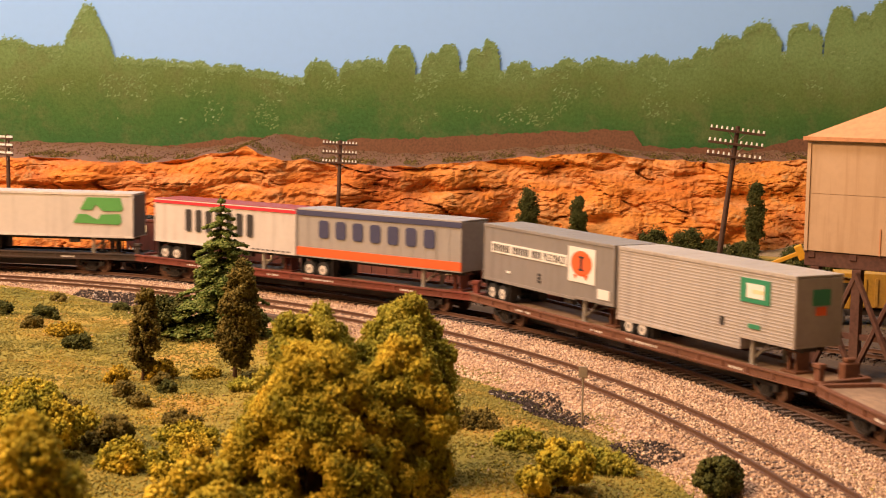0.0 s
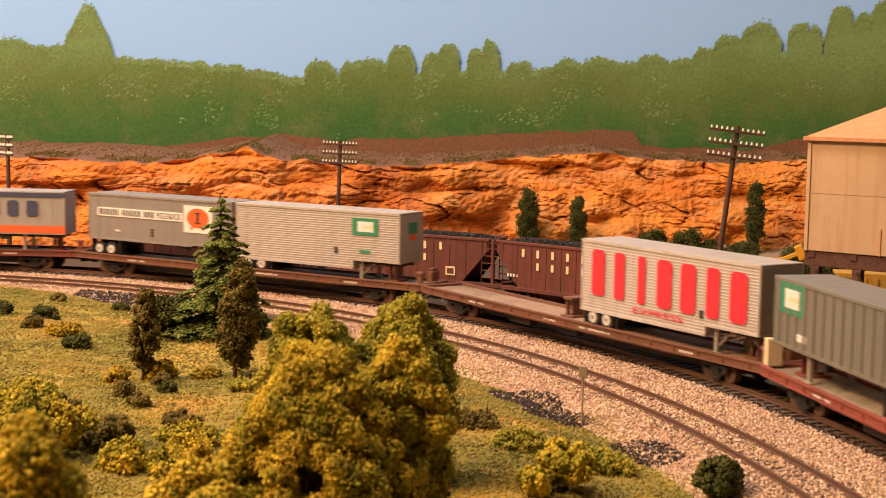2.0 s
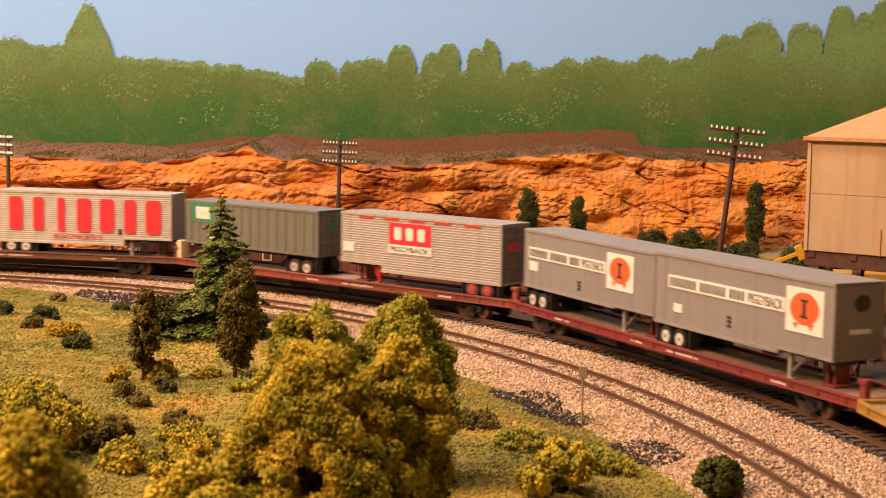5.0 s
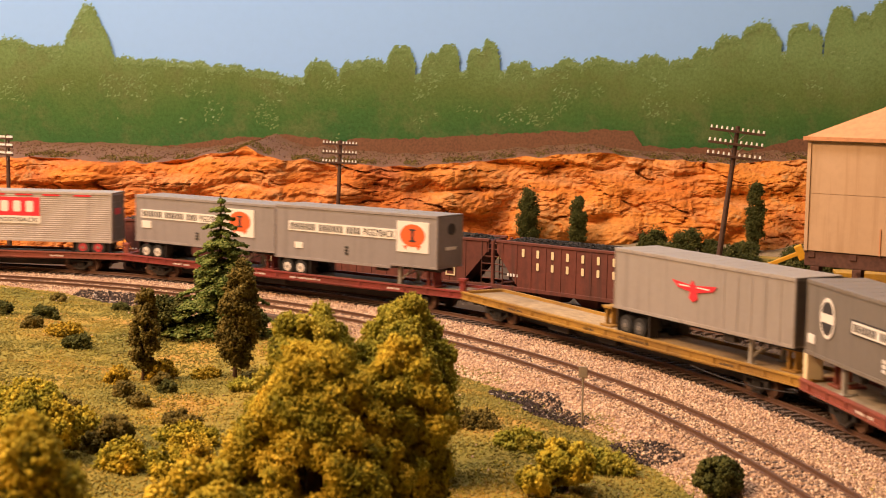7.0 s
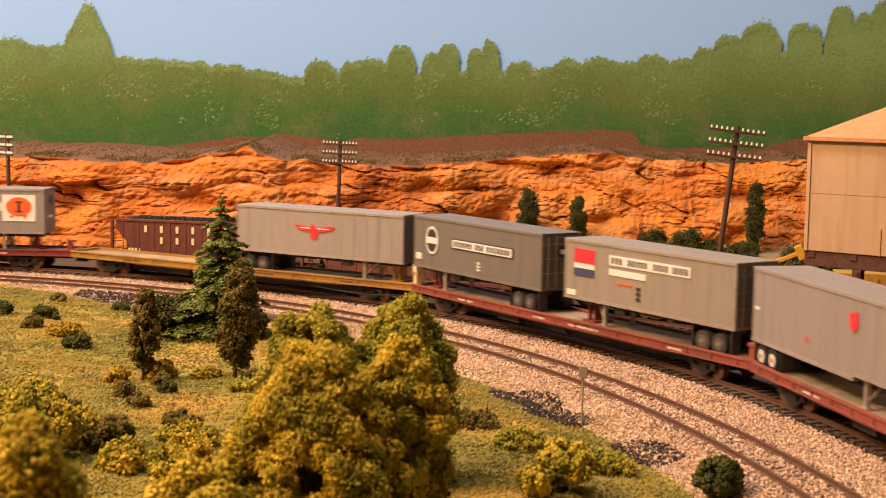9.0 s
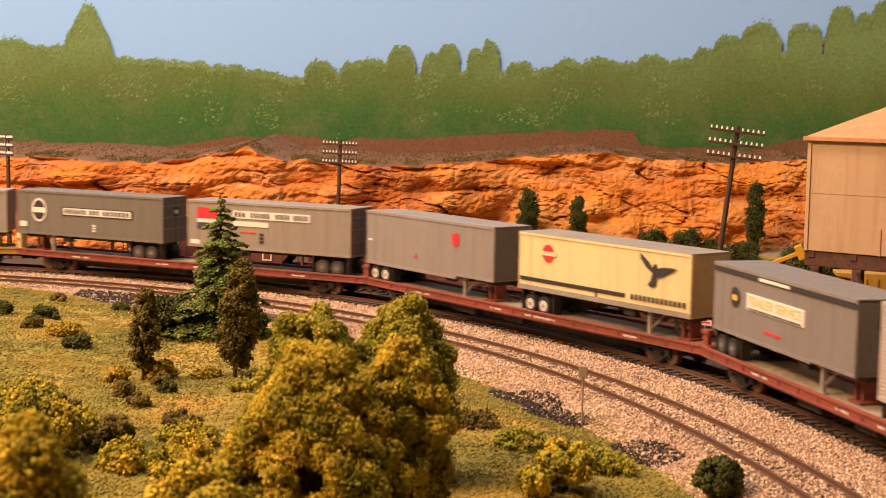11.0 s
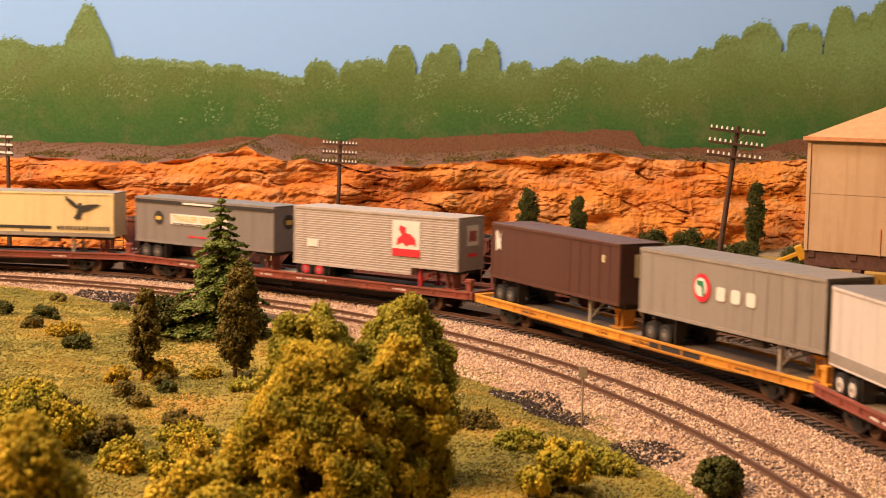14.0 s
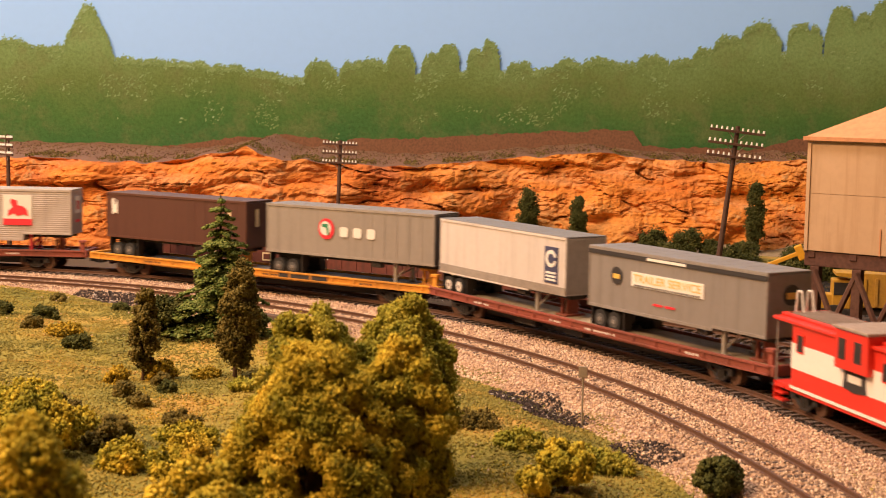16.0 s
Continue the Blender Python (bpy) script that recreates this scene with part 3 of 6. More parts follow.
def side_frame_mesh():
    bm = boxes((-10, 10, -1.0, 1.0, 3.6, 5.0), (-10.5, -7, -1.2, 1.2, 1.5, 5.2), (7, 10.5, -1.2, 1.2, 1.5, 5.2), (-3.4, -1.8, -0.9, 0.9, -1.0, 4.2), (1.8, 3.4, -0.9, 0.9, -1.0, 4.2),
               (-3.2, 3.2, -0.9, 0.9, -2.0, -0.8), bevel=0.3)
    rod(bm, (-8, 0, 2.6), (-3, 0, -1.2), 0.8)
    rod(bm, (8, 0, 2.6), (3, 0, -1.2), 0.8)
    for x in (-1, 0, 1):
        rod(bm, (x, -0.6, -0.8), (x, -0.6, 3.8), 0.5)
    return bm


def wheel_mesh():
    bm = bmesh.new()
    rod(bm, (0, -9.5, 0), (0, -7.2, 0), 4.8, n=20)
    rod(bm, (0, -7.2, 0), (0, -6.6, 0), 5.3, n=20)
    rod(bm, (0, 7.2, 0), (0, 9.5, 0), 4.8, n=20)
    rod(bm, (0, 6.6, 0), (0, 7.2, 0), 5.3, n=20)
    rod(bm, (0, -11, 0), (0, 11, 0), 1.0)
    return bm


def add_truck(car, k, reach, side, mat_name="black_part"):
    """A truck with bolster, two side frames and two wheelsets; its origin is at axle height."""
    z = RAIL + 4.8
    t = shared("bolster", "truck", lambda: boxes((-3, 3, -10, 10, -1, 3.0), (-1.5, 1.5, -3, 3, 3.0, 4.2), bevel=0.4), MATS["black_part"], car, "dark grimy truck")
    for y in (-11.2, 11.2):
        shared("side_frame" + mat_name, "side_frame", side_frame_mesh, MATS[mat_name], t, m=at(0, y, -2.0))
    for x in (-9.3, 9.3):
        shared("wheelset", "wheelset", wheel_mesh, MATS["rail_steel"], t, m=at(x, 0, 0))
    TRUCKS.append((t, k, reach, side, z))


FLAT = {  # deck, sides
    "black": ((0.10, 0.08, 0.07), (0.05, 0.04, 0.035)), "rust": ((0.26, 0.19, 0.13), (0.21, 0.05, 0.032)), "brown": ((0.36, 0.25, 0.17), (0.20, 0.085, 0.05)),
    "red": ((0.28, 0.21, 0.15), (0.25, 0.035, 0.03)), "ochre": ((0.45, 0.34, 0.20), (0.42, 0.24, 0.04)), "orange": ((0.20, 0.17, 0.15), (0.80, 0.36, 0.04)), "oxide": ((0.38, 0.32, 0.23), (0.30, 0.075, 0.05))}


def hitch_mesh(up):
    if up:
        return boxes((-4, 4, -6, 6, 9.5, 11), (-2.6, -1.0, -5, -3, 0, 9.8), (-2.6, -1.0, 3, 5, 0, 9.8), (1.0, 2.4, -4, 4, 0, 9.6), (-5, 5, -6.5, 6.5, 0, 1.2), bevel=0.25)
    return boxes((-9, 6, -6, 6, 0.1, 1.6), (-6, 4, -4, 4, 1.6, 3.0), (3, 6, -5, -3, 0, 5.5), (3, 6, 3, 5, 0, 5.5), bevel=0.25)


def flatcar(k, style, hitches, label):
    """Long piggyback flatcar: deck, fish-belly side sills, end sills, couplers, trucks, hitches and brake gear."""
    deck_c, side_c = FLAT[style]
    deck_m = M("deck_" + style, deck_c, dark=0.6, scale=70, rough=0.85, grime=0.7, grime_colour=(0.07, 0.05, 0.04))
    side_m = M("sill_" + style, side_c, dark=0.7, scale=110, rough=0.65, grime=0.65, grime_colour=(0.10, 0.05, 0.03))
    car = thing("flatcar", None, label, "flatcar", "flatcars of the train")
    shared("deck" + style, "deck", lambda: boxes((-149, 149, -13.6, 13.6, 14.6, DECK), bevel=0.15), deck_m, car, "worn deck with tyre tracks")

    def sill(y):
        bm = bmesh.new()
        n = 24
        low = []
        for i in range(n + 1):
            x = -149 + 298 * i / n
            drop = 14.5 if abs(x) > 112 else 14.5 - 1.0 * min(1.0, (112 - abs(x)) / 22)
            low.append((x, drop))
        for (xa, za), (xb, zb) in zip(low, low[1:]):
            vs = [bm.verts.new(c) for c in ((xa, y - 0.8, za), (xb, y - 0.8, zb), (xb, y - 0.8, 18.9), (xa, y - 0.8, 18.9), (xa, y + 0.8, za), (xb, y + 0.8, zb), (xb, y + 0.8, 18.9), (xa, y + 0.8, 18.9))]
            for q in ((0, 1, 2, 3), (5, 4, 7, 6), (3, 2, 6, 7), (0, 4, 5, 1)):
                bm.faces.new([vs[i] for i in q])
        o = -1.15 if y < 0 else 1.15
        for z in (18.3, 14.6):
            box(bm, -149, 149, y + o - 0.35, y + o + 0.35, z - 0.3, z + 0.5)
        for i in range(17):
            x = -140 + 17.5 * i
            box(bm, x - 0.6, x + 0.6, y + o - 0.3, y + o + 0.3, 14.9, 18.2)
        return bm
    for y in (-14.3, 14.3):
        shared("sill%s%d" % (style, y), "side_sill", lambda: sill(y), side_m, car)
    shared("belly" + style, "center_sill", lambda: boxes((-100, 100, -4, 4, 8.2, 14.6), (-146, 146, -3, 3, 11.5, 14.6), (-60, -40, -11, -6, 9, 14), (20, 34, 5, 11, 8.5, 14), (-12, 4, -11, -6.5, 9.5, 14), bevel=0.3), MATS["black_part"], car, "dark underframe with brake gear")
    for e in (-1, 1):
        shared("end%s%d" % (style, e), "end_sill", lambda: boxes(*[tuple(sorted((e * 148.9, e * 151.5))) + (-14.6, 14.6, 14.0, 19.0)], bevel=0.3), side_m, car)
        shared("coupler%d" % e, "coupler", lambda: boxes(tuple(sorted((e * 150, e * 156.5))) + (-1.6, 1.6, 10, 13), tuple(sorted((e * 153.5, e * 157))) + (-2.6, 2.6, 9.4, 13.2), bevel=0.3), MATS["black_part"], car)
    for u, up in hitches:
        shared("hitch%s%d" % (style, up), "hitch", lambda: hitch_mesh(up), side_m, car, "steel trailer hitch stand", m=at(u, 0, DECK))
    if style == "brown":
        part("end_stand", boxes((143, 147, 3, 12, DECK, 25), (143.6, 146.4, 4.5, 10.5, 25, 27), bevel=0.7), side_m, car, "tall red-brown hitch stand at the car's end")
    shared("brake_post" + style, "brake_stand", lambda: boxes((146, 149.5, -13.6, -10.6, 18.3, 26), (145.3, 150.3, -14.2, -10.2, 24.5, 26.4), bevel=0.3), side_m, car)
    bar = MATS["decal_white"] if style != "orange" and style != "ochre" else MATS["decal_black"]
    for i, (a, b) in enumerate(((-96, -78), (-20, -8), (12, 40), (92, 104))):
        shared("bar%s%d" % (style, i), "marking", lambda: boxes(*[(a + j * 2.6, a + j * 2.6 + 1.5, -15.25, -15.1, 15.4, 16.5) for j in range(int((b - a) / 2.6))]), bar, car)
    if style == "orange":
        shared("name_bar", "name_board", lambda: boxes((26, 66, -15.5, -15.12, 15.0, 17.6)), MATS["decal_black"], car)
    if k in (4, 7):
        part("end_plate", boxes((-151, -147, -13.5, -6, 18.4, 31), bevel=0.4), MATS["decal_cream"], car, "cream upright end plate")
    if k == 6:
        wire = bmesh.new()
        pts = [Vector((70 + 8 * i, -14.6, 11.2 - 2.2 * math.sin(math.pi * i / 9))) for i in range(10)]
        for a, b in zip(pts, pts[1:]):
            rod(wire, a, b, 0.3, n=5)
        part("brake_hose", wire, MATS["black_part"], car)
    for side in (-1, 1):
        add_truck(car, k, 115.0, side)
    MOVERS.append((car, k, None, 115.0))
    return car


# Plain shapes that stand for lettering.
def glyphs(x0, x1, z0, z1, y, n, widths=None):
    """n plain blocks between x0 and x1, as wide as widths says."""
    bm = bmesh.new()
    step = (x1 - x0) / n

    def slab(pts):
        a = [bm.verts.new((px, y, pz)) for px, pz in pts]
        b = [bm.verts.new((px, y - 0.12, pz)) for px, pz in pts]
        m = len(pts)
        bm.faces.new(b)
        for i in range(m):
            bm.faces.new((a[i], a[(i + 1) % m], b[(i + 1) % m], b[i]))
    for i in range(n):
        m, w = x0 + (i + 0.5) * step, step * 0.6
        if widths:
            w *= widths[i]
        k = min(w, z1 - z0) * 0.16
        slab([(m - w / 2 + k, z0), (m + w / 2 - k, z0), (m + w / 2, z0 + k), (m + w / 2, z1 - k), (m + w / 2 - k, z1), (m - w / 2 + k, z1), (m - w / 2, z1 - k), (m - w / 2, z0 + k)])
    return bm


def words(text, x0, z0, width, height, y):
    """Raised letters of the built-in font on a side that faces -y."""
    cu = bpy.data.curves.new("words", "FONT")
    cu.body, cu.extrude = text, 0.05
    ob = bpy.data.objects.new("words", cu)
    me = bpy.data.meshes.new_from_object(ob)
    bpy.data.objects.remove(ob)
    xs = [v.co.x for v in me.vertices]
    ys = [v.co.y for v in me.vertices]
    bm = bmesh.new()
    bm.from_mesh(me)
    bpy.data.meshes.remove(me)
    fx, fz = width / (max(xs) - min(xs)), height / (max(ys) - min(ys))
    lx, lz = min(xs), min(ys)
    for v in bm.verts:
        v.co = Vector((x0 + (v.co.x - lx) * fx, y - v.co.z * 1.5 - 0.06, z0 + (v.co.y - lz) * fz))
    return bm


def disc(x, z, rx, rz, y, n=28, depth=0.14):
    bm = bmesh.new()
    bmesh.ops.create_cone(bm, cap_ends=True, segments=n, radius1=1, radius2=1, depth=depth, matrix=Matrix.Translation((x, y - depth / 2, z)) @ Matrix.Diagonal((rx, 1, rz, 1)) @ Matrix.Rotation(math.pi / 2, 4, "X"))
    return bm


def outline(points, y, depth=0.14):
    bm = bmesh.new()
    a = [bm.verts.new((px, y, pz)) for px, pz in points]
    b = [bm.verts.new((px, y - depth, pz)) for px, pz in points]
    bm.faces.new(b)
    n = len(a)
    for i in range(n):
        bm.faces.new((a[i], a[(i + 1) % n], b[(i + 1) % n], b[i]))
    return bm


HALF = 13.5


def trailer(k, u0, u1, label, colour, nose=1, low=30.0, step=30.0, top=62.0, skin="smooth", roof=None, rim="rim_white", rough=0.5, metal=0.0, grime=0.3, art=None, name="trailer", end=None, skirt=None, badge=()):
    """A piggyback trailer or a container on its chassis: body with ribs, roof, corner rails, doors, underframe, tandem, landing gear.
    nose: 1 when its front points back along the train. Local x runs along the car, y=-HALF is the lettered side, z=0 is the deck."""
    if max(colour) - min(colour) < 0.13:
        pale = 0.76 if max(colour) < 0.5 else 0.82
        colour = (colour[0] * pale, colour[1] * pale * 0.985, colour[2] * pale * 1.0)
    L = (u1 - u0) / 2
    t = thing(name, None, label, "trailer", "trailers on the flatcars")
    mname = "skin_%s_%d_%d" % (name, k, nose * (1 if u0 < -1 else 2) + 5)
    skin_m = M(mname, colour, dark=0.93, scale=55, rough=rough, metal=metal, grime=grime, grime_colour=tuple(c * 0.55 for c in colour), streak=0.45)
    roof_m = M(mname + "_roof", tuple(0.68 * c for c in (roof or colour)), dark=0.9, scale=60, rough=0.55, grime=0.35, grime_colour=(0.16, 0.14, 0.12))
    # End faces: grime, and a darker colour that holds their shade away from the lamp.
    shaded_end_m = M(mname + "_end", end or tuple(c * 0.92 for c in colour), dark=0.85, scale=80, rough=0.55, grime=0.45, grime_colour=(0.12, 0.10, 0.085))
    z0, zs, z1 = low - DECK, step - DECK, top - DECK
    W = HALF - 0.3
    sx = nose * (L - 0.27 * 2 * L)          # where the floor steps up
    bm = bmesh.new()
    box(bm, -L + 0.5, L - 0.5, -W, W, zs, z1 - 0.8, bevel=0.0)
    if low < step - 0.5:
        a, b = sorted((-nose * (L - 0.5), sx))
        box(bm, a, b, -W, W, z0, zs)
    part("body", bm, skin_m, t)
    for y in (-1, 1):
        bm = bmesh.new()
        if skin == "rib":
            n = int((z1 - z0 - 3) / 1.5)
            for i in range(n):
                z = z0 + 1.6 + i * 1.5
                a, b = (-L + 1, L - 1) if z > zs else sorted((-nose * (L - 1), sx))
                rod(bm, (a, y * (W - 0.36), z), (b, y * (W - 0.36), z), 0.52, n=8)
        elif skin == "post":
            n = 15
            for i in range(n):
                x = -L + 5 + (2 * L - 10) * i / (n - 1)
                box(bm, x - 1.1, x + 1.1, min(y * W, y * (W + 0.55)), max(y * W, y * (W + 0.55)), zs + 1.5, z1 - 2)
        else:
            n = 14
            for i in range(1, n):
                x = -L + 2 * L * i / n
                wide = 0.10 if skin == "smooth" or (skin == "half" and x * nose < 0.2 * L) else 0.5
                box(bm, x - wide, x + wide, min(y * W, y * (W + 0.4 * wide)), max(y * W, y * (W + 0.4 * wide)), zs + 1.5, z1 - 2)
        tagged(part("side_rib", bm, skin_m, t), kind="stuff")
    bm = bmesh.new()
    for y in (-1, 1):
        ya, yb = sorted((y * (W - 0.1), y * (HALF + 0.12)))
        box(bm, -L, L, ya, yb, z1 - 1.7, z1 - 0.4)
        a, b = sorted((-nose * L, sx)) if low < step - 0.5 else (-L, L)
        box(bm, a, b, ya, yb, z0, z0 + 1.5)
        if low < step - 0.5:
            a, b = sorted((sx, nose * L))
            box(bm, a, b, ya, yb, zs, zs + 1.3)
        for x in (-L, L):
            rod(bm, (x - math.copysign(0.6, x), y * (HALF - 0.55), z0 if x * nose < 0 else zs), (x - math.copysign(0.6, x), y * (HALF - 0.55), z1 - 0.4), 0.75)
    part("corner_rail", bm, M(mname + "_rail", tuple(min(1, c * 1.12) for c in (skirt or colour)), rough=0.4, grime=0.25), t)
    bm = boxes((-L, L, -HALF, HALF, z1 - 0.7, z1), bevel=0.3)
    for i in range(1, 12):
        x = -L + 2 * L * i / 12
        box(bm, x - 0.25, x + 0.25, -HALF + 1, HALF - 1, z1 - 0.02, z1 + 0.04)
    part("roof", bm, roof_m, t)
    # rear doors and front bulkhead
    xr, xn = -nose * L, nose * L
    bm = bmesh.new()
    for y0, y1 in ((-HALF + 1.2, -0.2), (0.2, HALF - 1.2)):
        a, b = sorted((xr + nose * 0.6, xr - nose * 0.15))
        box(bm, a, b, y0, y1, z0 + 1.5, z1 - 2, bevel=0.1)
    door = part("rear_door", bm, shaded_end_m, t)
    bm = bmesh.new()
    for y in (-9, -3.5, 3.5, 9):
        rod(bm, (xr - nose * 0.35, y, z0 + 1.5), (xr - nose * 0.35, y, z1 - 2), 0.3, n=6)
    for z in (0.3, 0.55, 0.8):
        a, b = sorted((xr - nose * 0.1, xr - nose * 0.4))
        box(bm, a, b, -HALF + 1.2, HALF - 1.2, z0 + (z1 - z0) * z, z0 + (z1 - z0) * z + 0.5)
    part("lock_rod", bm, MATS["steel_grey"], door)
    a, b = sorted((xn - nose * 0.6, xn + nose * 0.12))
    part("front_bulkhead", boxes((a, b, -HALF + 1, HALF - 1, zs + 0.8, z1 - 1.5), bevel=0.1), shaded_end_m, t)
    # underframe, tandem, landing gear
    dark = MATS["black_part"]
    bm = bmesh.new()
    for y in (-6, 6):
        box(bm, -L + 2, L - 2, y - 0.7, y + 0.7, zs - 2.4, zs)
    for i in range(9):
        x = -L + 8 + (2 * L - 16) * i / 8
        box(bm, x - 0.5, x + 0.5, -HALF + 1.5, HALF - 1.5, zs - 1.2, zs)
    a, b = sorted((xn - nose * 6, xn - nose * 16))
    box(bm, a, b, -5, 5, zs - 3, zs)
    part("underframe", bm, dark, t)
    rim_m = MATS[rim]
    R = 5.1
    axle = part("tandem", boxes(*[tuple(sorted((xr + nose * 6, xr + nose * 30))) + (y - 1, y + 1, R, z0 + 0.3) for y in (-6.5, 6.5)], bevel=0.2), dark, t)
    for d in (10.5, 22.0):
        x = xr + nose * d
        rod_bm = rods(((x, -11, R), (x, 11, R), 1.0))
        part("axle", rod_bm, dark, axle)
        for y in (-1, 1):
            w = part("tyre", rods(((x, y * (HALF - 0.4), R), (x, y * (HALF - 6.5), R), R), n=24), MATS["tyre_rubber"], t)
            part("rim", rods(((x, y * (HALF - 0.15), R), (x, y * (HALF - 1.4), R), 3.0), n=18), rim_m, w)
            part("hub", rods(((x, y * (HALF + 0.25), R), (x, y * (HALF - 0.6), R), 1.1), n=10), MATS["steel_grey"], w)
    for d, y in ((29.5, -1), (2.8, -1), (29.5, 1)):
        ya, yb = sorted((y * (HALF - 0.8), y * (HALF - 6.2)))
        part("mud_flap", boxes((xr + nose * d - 0.4, xr + nose * d + 0.4, ya, yb, 1.3, z0 + 1)), dark, t)
    gx = xn - nose * 2 * L * 0.235
    leg = M("leg_grey", (0.42, 0.40, 0.36), rough=0.5) if rim != "rim_red" else MATS["rim_red"]
    for y in (-9.5, 9.5):
        g = part("landing_leg", boxes((gx - 1.0, gx + 1.0, y - 1, y + 1, 0.8, zs), (gx - 2.2, gx + 2.2, y - 1.8, y + 1.8, 0.0, 0.9), bevel=0.15), leg, t)
    part("leg_brace", rods(((gx, -9.5, 5), (gx, 9.5, 8), 0.45), ((gx, -9.5, 3), (gx + nose * 9, -7, zs - 0.5), 0.45), ((gx, 9.5, 3), (gx + nose * 9, 7, zs - 0.5), 0.45)), leg, t)
    bm = boxes((gx - nose * 14 - 4, gx - nose * 14 + 4, -HALF + 2, -HALF + 6, zs - 4.2, zs - 0.4), bevel=0.4)
    part("tool_box", bm, dark, t)
    for y0, y1, v0, v1, bm_name, round_one in badge:
        za, zb = zs + (z1 - zs) * v0, zs + (z1 - zs) * v1
        if round_one:
            bm = bmesh.new()
            bmesh.ops.create_cone(bm, cap_ends=True, segments=24, radius1=1, radius2=1, depth=0.3, matrix=Matrix.Translation((L + 0.25, (y0 + y1) / 2, (za + zb) / 2)) @ Matrix.Diagonal((1, (y1 - y0) / 2, (zb - za) / 2, 1)) @ Matrix.Rotation(math.pi / 2, 4, "Y"))
        else:
            bm = boxes((L + 0.1, L + 0.45, y0, y1, za, zb))
        part("badge", bm, MATS[bm_name], t)
    if art:
        face = -HALF - 0.02 if skin != "rib" else -HALF - 0.14

        def A(f, v):
            return -L + 2 * L * f, zs + (z1 - zs) * v

        def panel(pname, f0, f1, v0, v1, mat, parent=t, lift=0.0, lab=""):
            (xa, za), (xb, zb) = A(f0, v0), A(f1, v1)
            return part(pname, boxes((xa, xb, face - 0.12 - lift, face + 0.4, za, zb)), MATS[mat], parent, lab)

        def marks(f0, f1, v0, v1, n, mat, parent=t, lift=0.13, widths=None):
            (xa, za), (xb, zb) = A(f0, v0), A(f1, v1)
            return part("lettering", glyphs(xa, xb, za, zb, face - lift, n, widths), MATS[mat], parent)

        def text(s, f0, f1, v0, v1, mat, parent=t, lift=0.13):
            (xa, za), (xb, zb) = A(f0, v0), A(f1, v1)
            return part("lettering", words(s, xa, za, xb - xa, zb - za, face - lift), MATS[mat], parent)

        def round_mark(f, v, rf, rv, mat, parent=t, lift=0.13):
            x, z = A(f, v)
            return part("emblem", disc(x, z, 2 * L * rf, (z1 - zs) * rv, face - lift), MATS[mat], parent)

        def shape(pts, mat, parent=t, lift=0.13):
            return part("emblem", outline([A(*p) for p in pts], face - lift), MATS[mat], parent)
        art(panel, marks, text, round_mark, shape, t)
    MOVERS.append((t, k, at((u0 + u1) / 2, 0, DECK), 115.0))
    return t


# Liveries.
def art_leaf(panel, marks, text, round_mark, shape, t):
    shape([(0.70, 0.62), (0.74, 0.90), (0.93, 0.90), (0.945, 0.66), (0.93, 0.60), (0.83, 0.60), (0.79, 0.74), (0.77, 0.62)], "decal_leaf")
    shape([(0.66, 0.32), (0.69, 0.52), (0.74, 0.52), (0.80, 0.40), (0.82, 0.52), (0.93, 0.54), (0.935, 0.36), (0.92, 0.30)], "decal_leaf")


def art_redcap(panel, marks, text, round_mark, shape, t):
    panel("stripe", 0.0, 1.0, 0.90, 0.965, "decal_red", lift=0.1)
    marks(0.22, 0.73, 0.30, 0.80, 7, "decal_black")
    marks(0.70, 0.97, 0.04, 0.07, 8, "decal_black")


def art_orange_band(panel, marks, text, round_mark, shape, t):
    panel("stripe", 0.0, 1.0, 0.86, 0.965, "decal_blue", lift=0.1)
    panel("stripe", 0.0, 1.0, 0.03, 0.20, "decal_orange", lift=0.1)
    marks(0.12, 0.87, 0.42, 0.78, 7, "decal_blue")


def art_disc(f0, f1, g0, g1, extra):
    def art(panel, marks, text, round_mark, shape, t):
        s = panel("sign_panel", f0, f1, 0.50, 0.69, "decal_white", lab="white name strip")
        marks(f0 + 0.01, f0 + (f1 - f0) * 0.26, 0.53, 0.66, 8, "decal_black", s, 0.16)
        marks(f0 + (f1 - f0) * 0.29, f0 + (f1 - f0) * 0.52, 0.53, 0.66, 7, "decal_black", s, 0.16)
        marks(f0 + (f1 - f0) * 0.55, f0 + (f1 - f0) * 0.68, 0.53, 0.66, 4, "decal_black", s, 0.16)
        text("PIGGYBACK", f0 + (f1 - f0) * 0.71, f1 - 0.01, 0.53, 0.66, "decal_black", s, 0.16)
        q = panel("sign_panel", g0, g1, 0.28, 0.86, "decal_white", lab="white square with an orange disc")
        m = (g0 + g1) / 2
        round_mark(m, 0.60, (g1 - g0) * 0.39, 0.21, "decal_orange", q, 0.16)
        shape([(m - 0.055, 0.40), (m - 0.04, 0.33), (m - 0.03, 0.40), (m + 0.02, 0.40), (m + 0.035, 0.33), (m + 0.05, 0.42)], "decal_orange", q, 0.16)
        shape([(m - 0.02, 0.48), (m + 0.02, 0.48), (m + 0.02, 0.51), (m + 0.008, 0.51), (m + 0.008, 0.69), (m + 0.02, 0.69), (m + 0.02, 0.72), (m - 0.02, 0.72), (m - 0.02, 0.69), (m - 0.008, 0.69), (m - 0.008, 0.51), (m - 0.02, 0.51)], "decal_black", q, 0.34)
        for a, b, c, d in extra:
            panel("placard", a, b, c, d, "decal_white")
        for v in (0.12, 0.18, 0.24):
            panel("marking", 0.45, 0.47, v, v + 0.04, "decal_black")
    return art


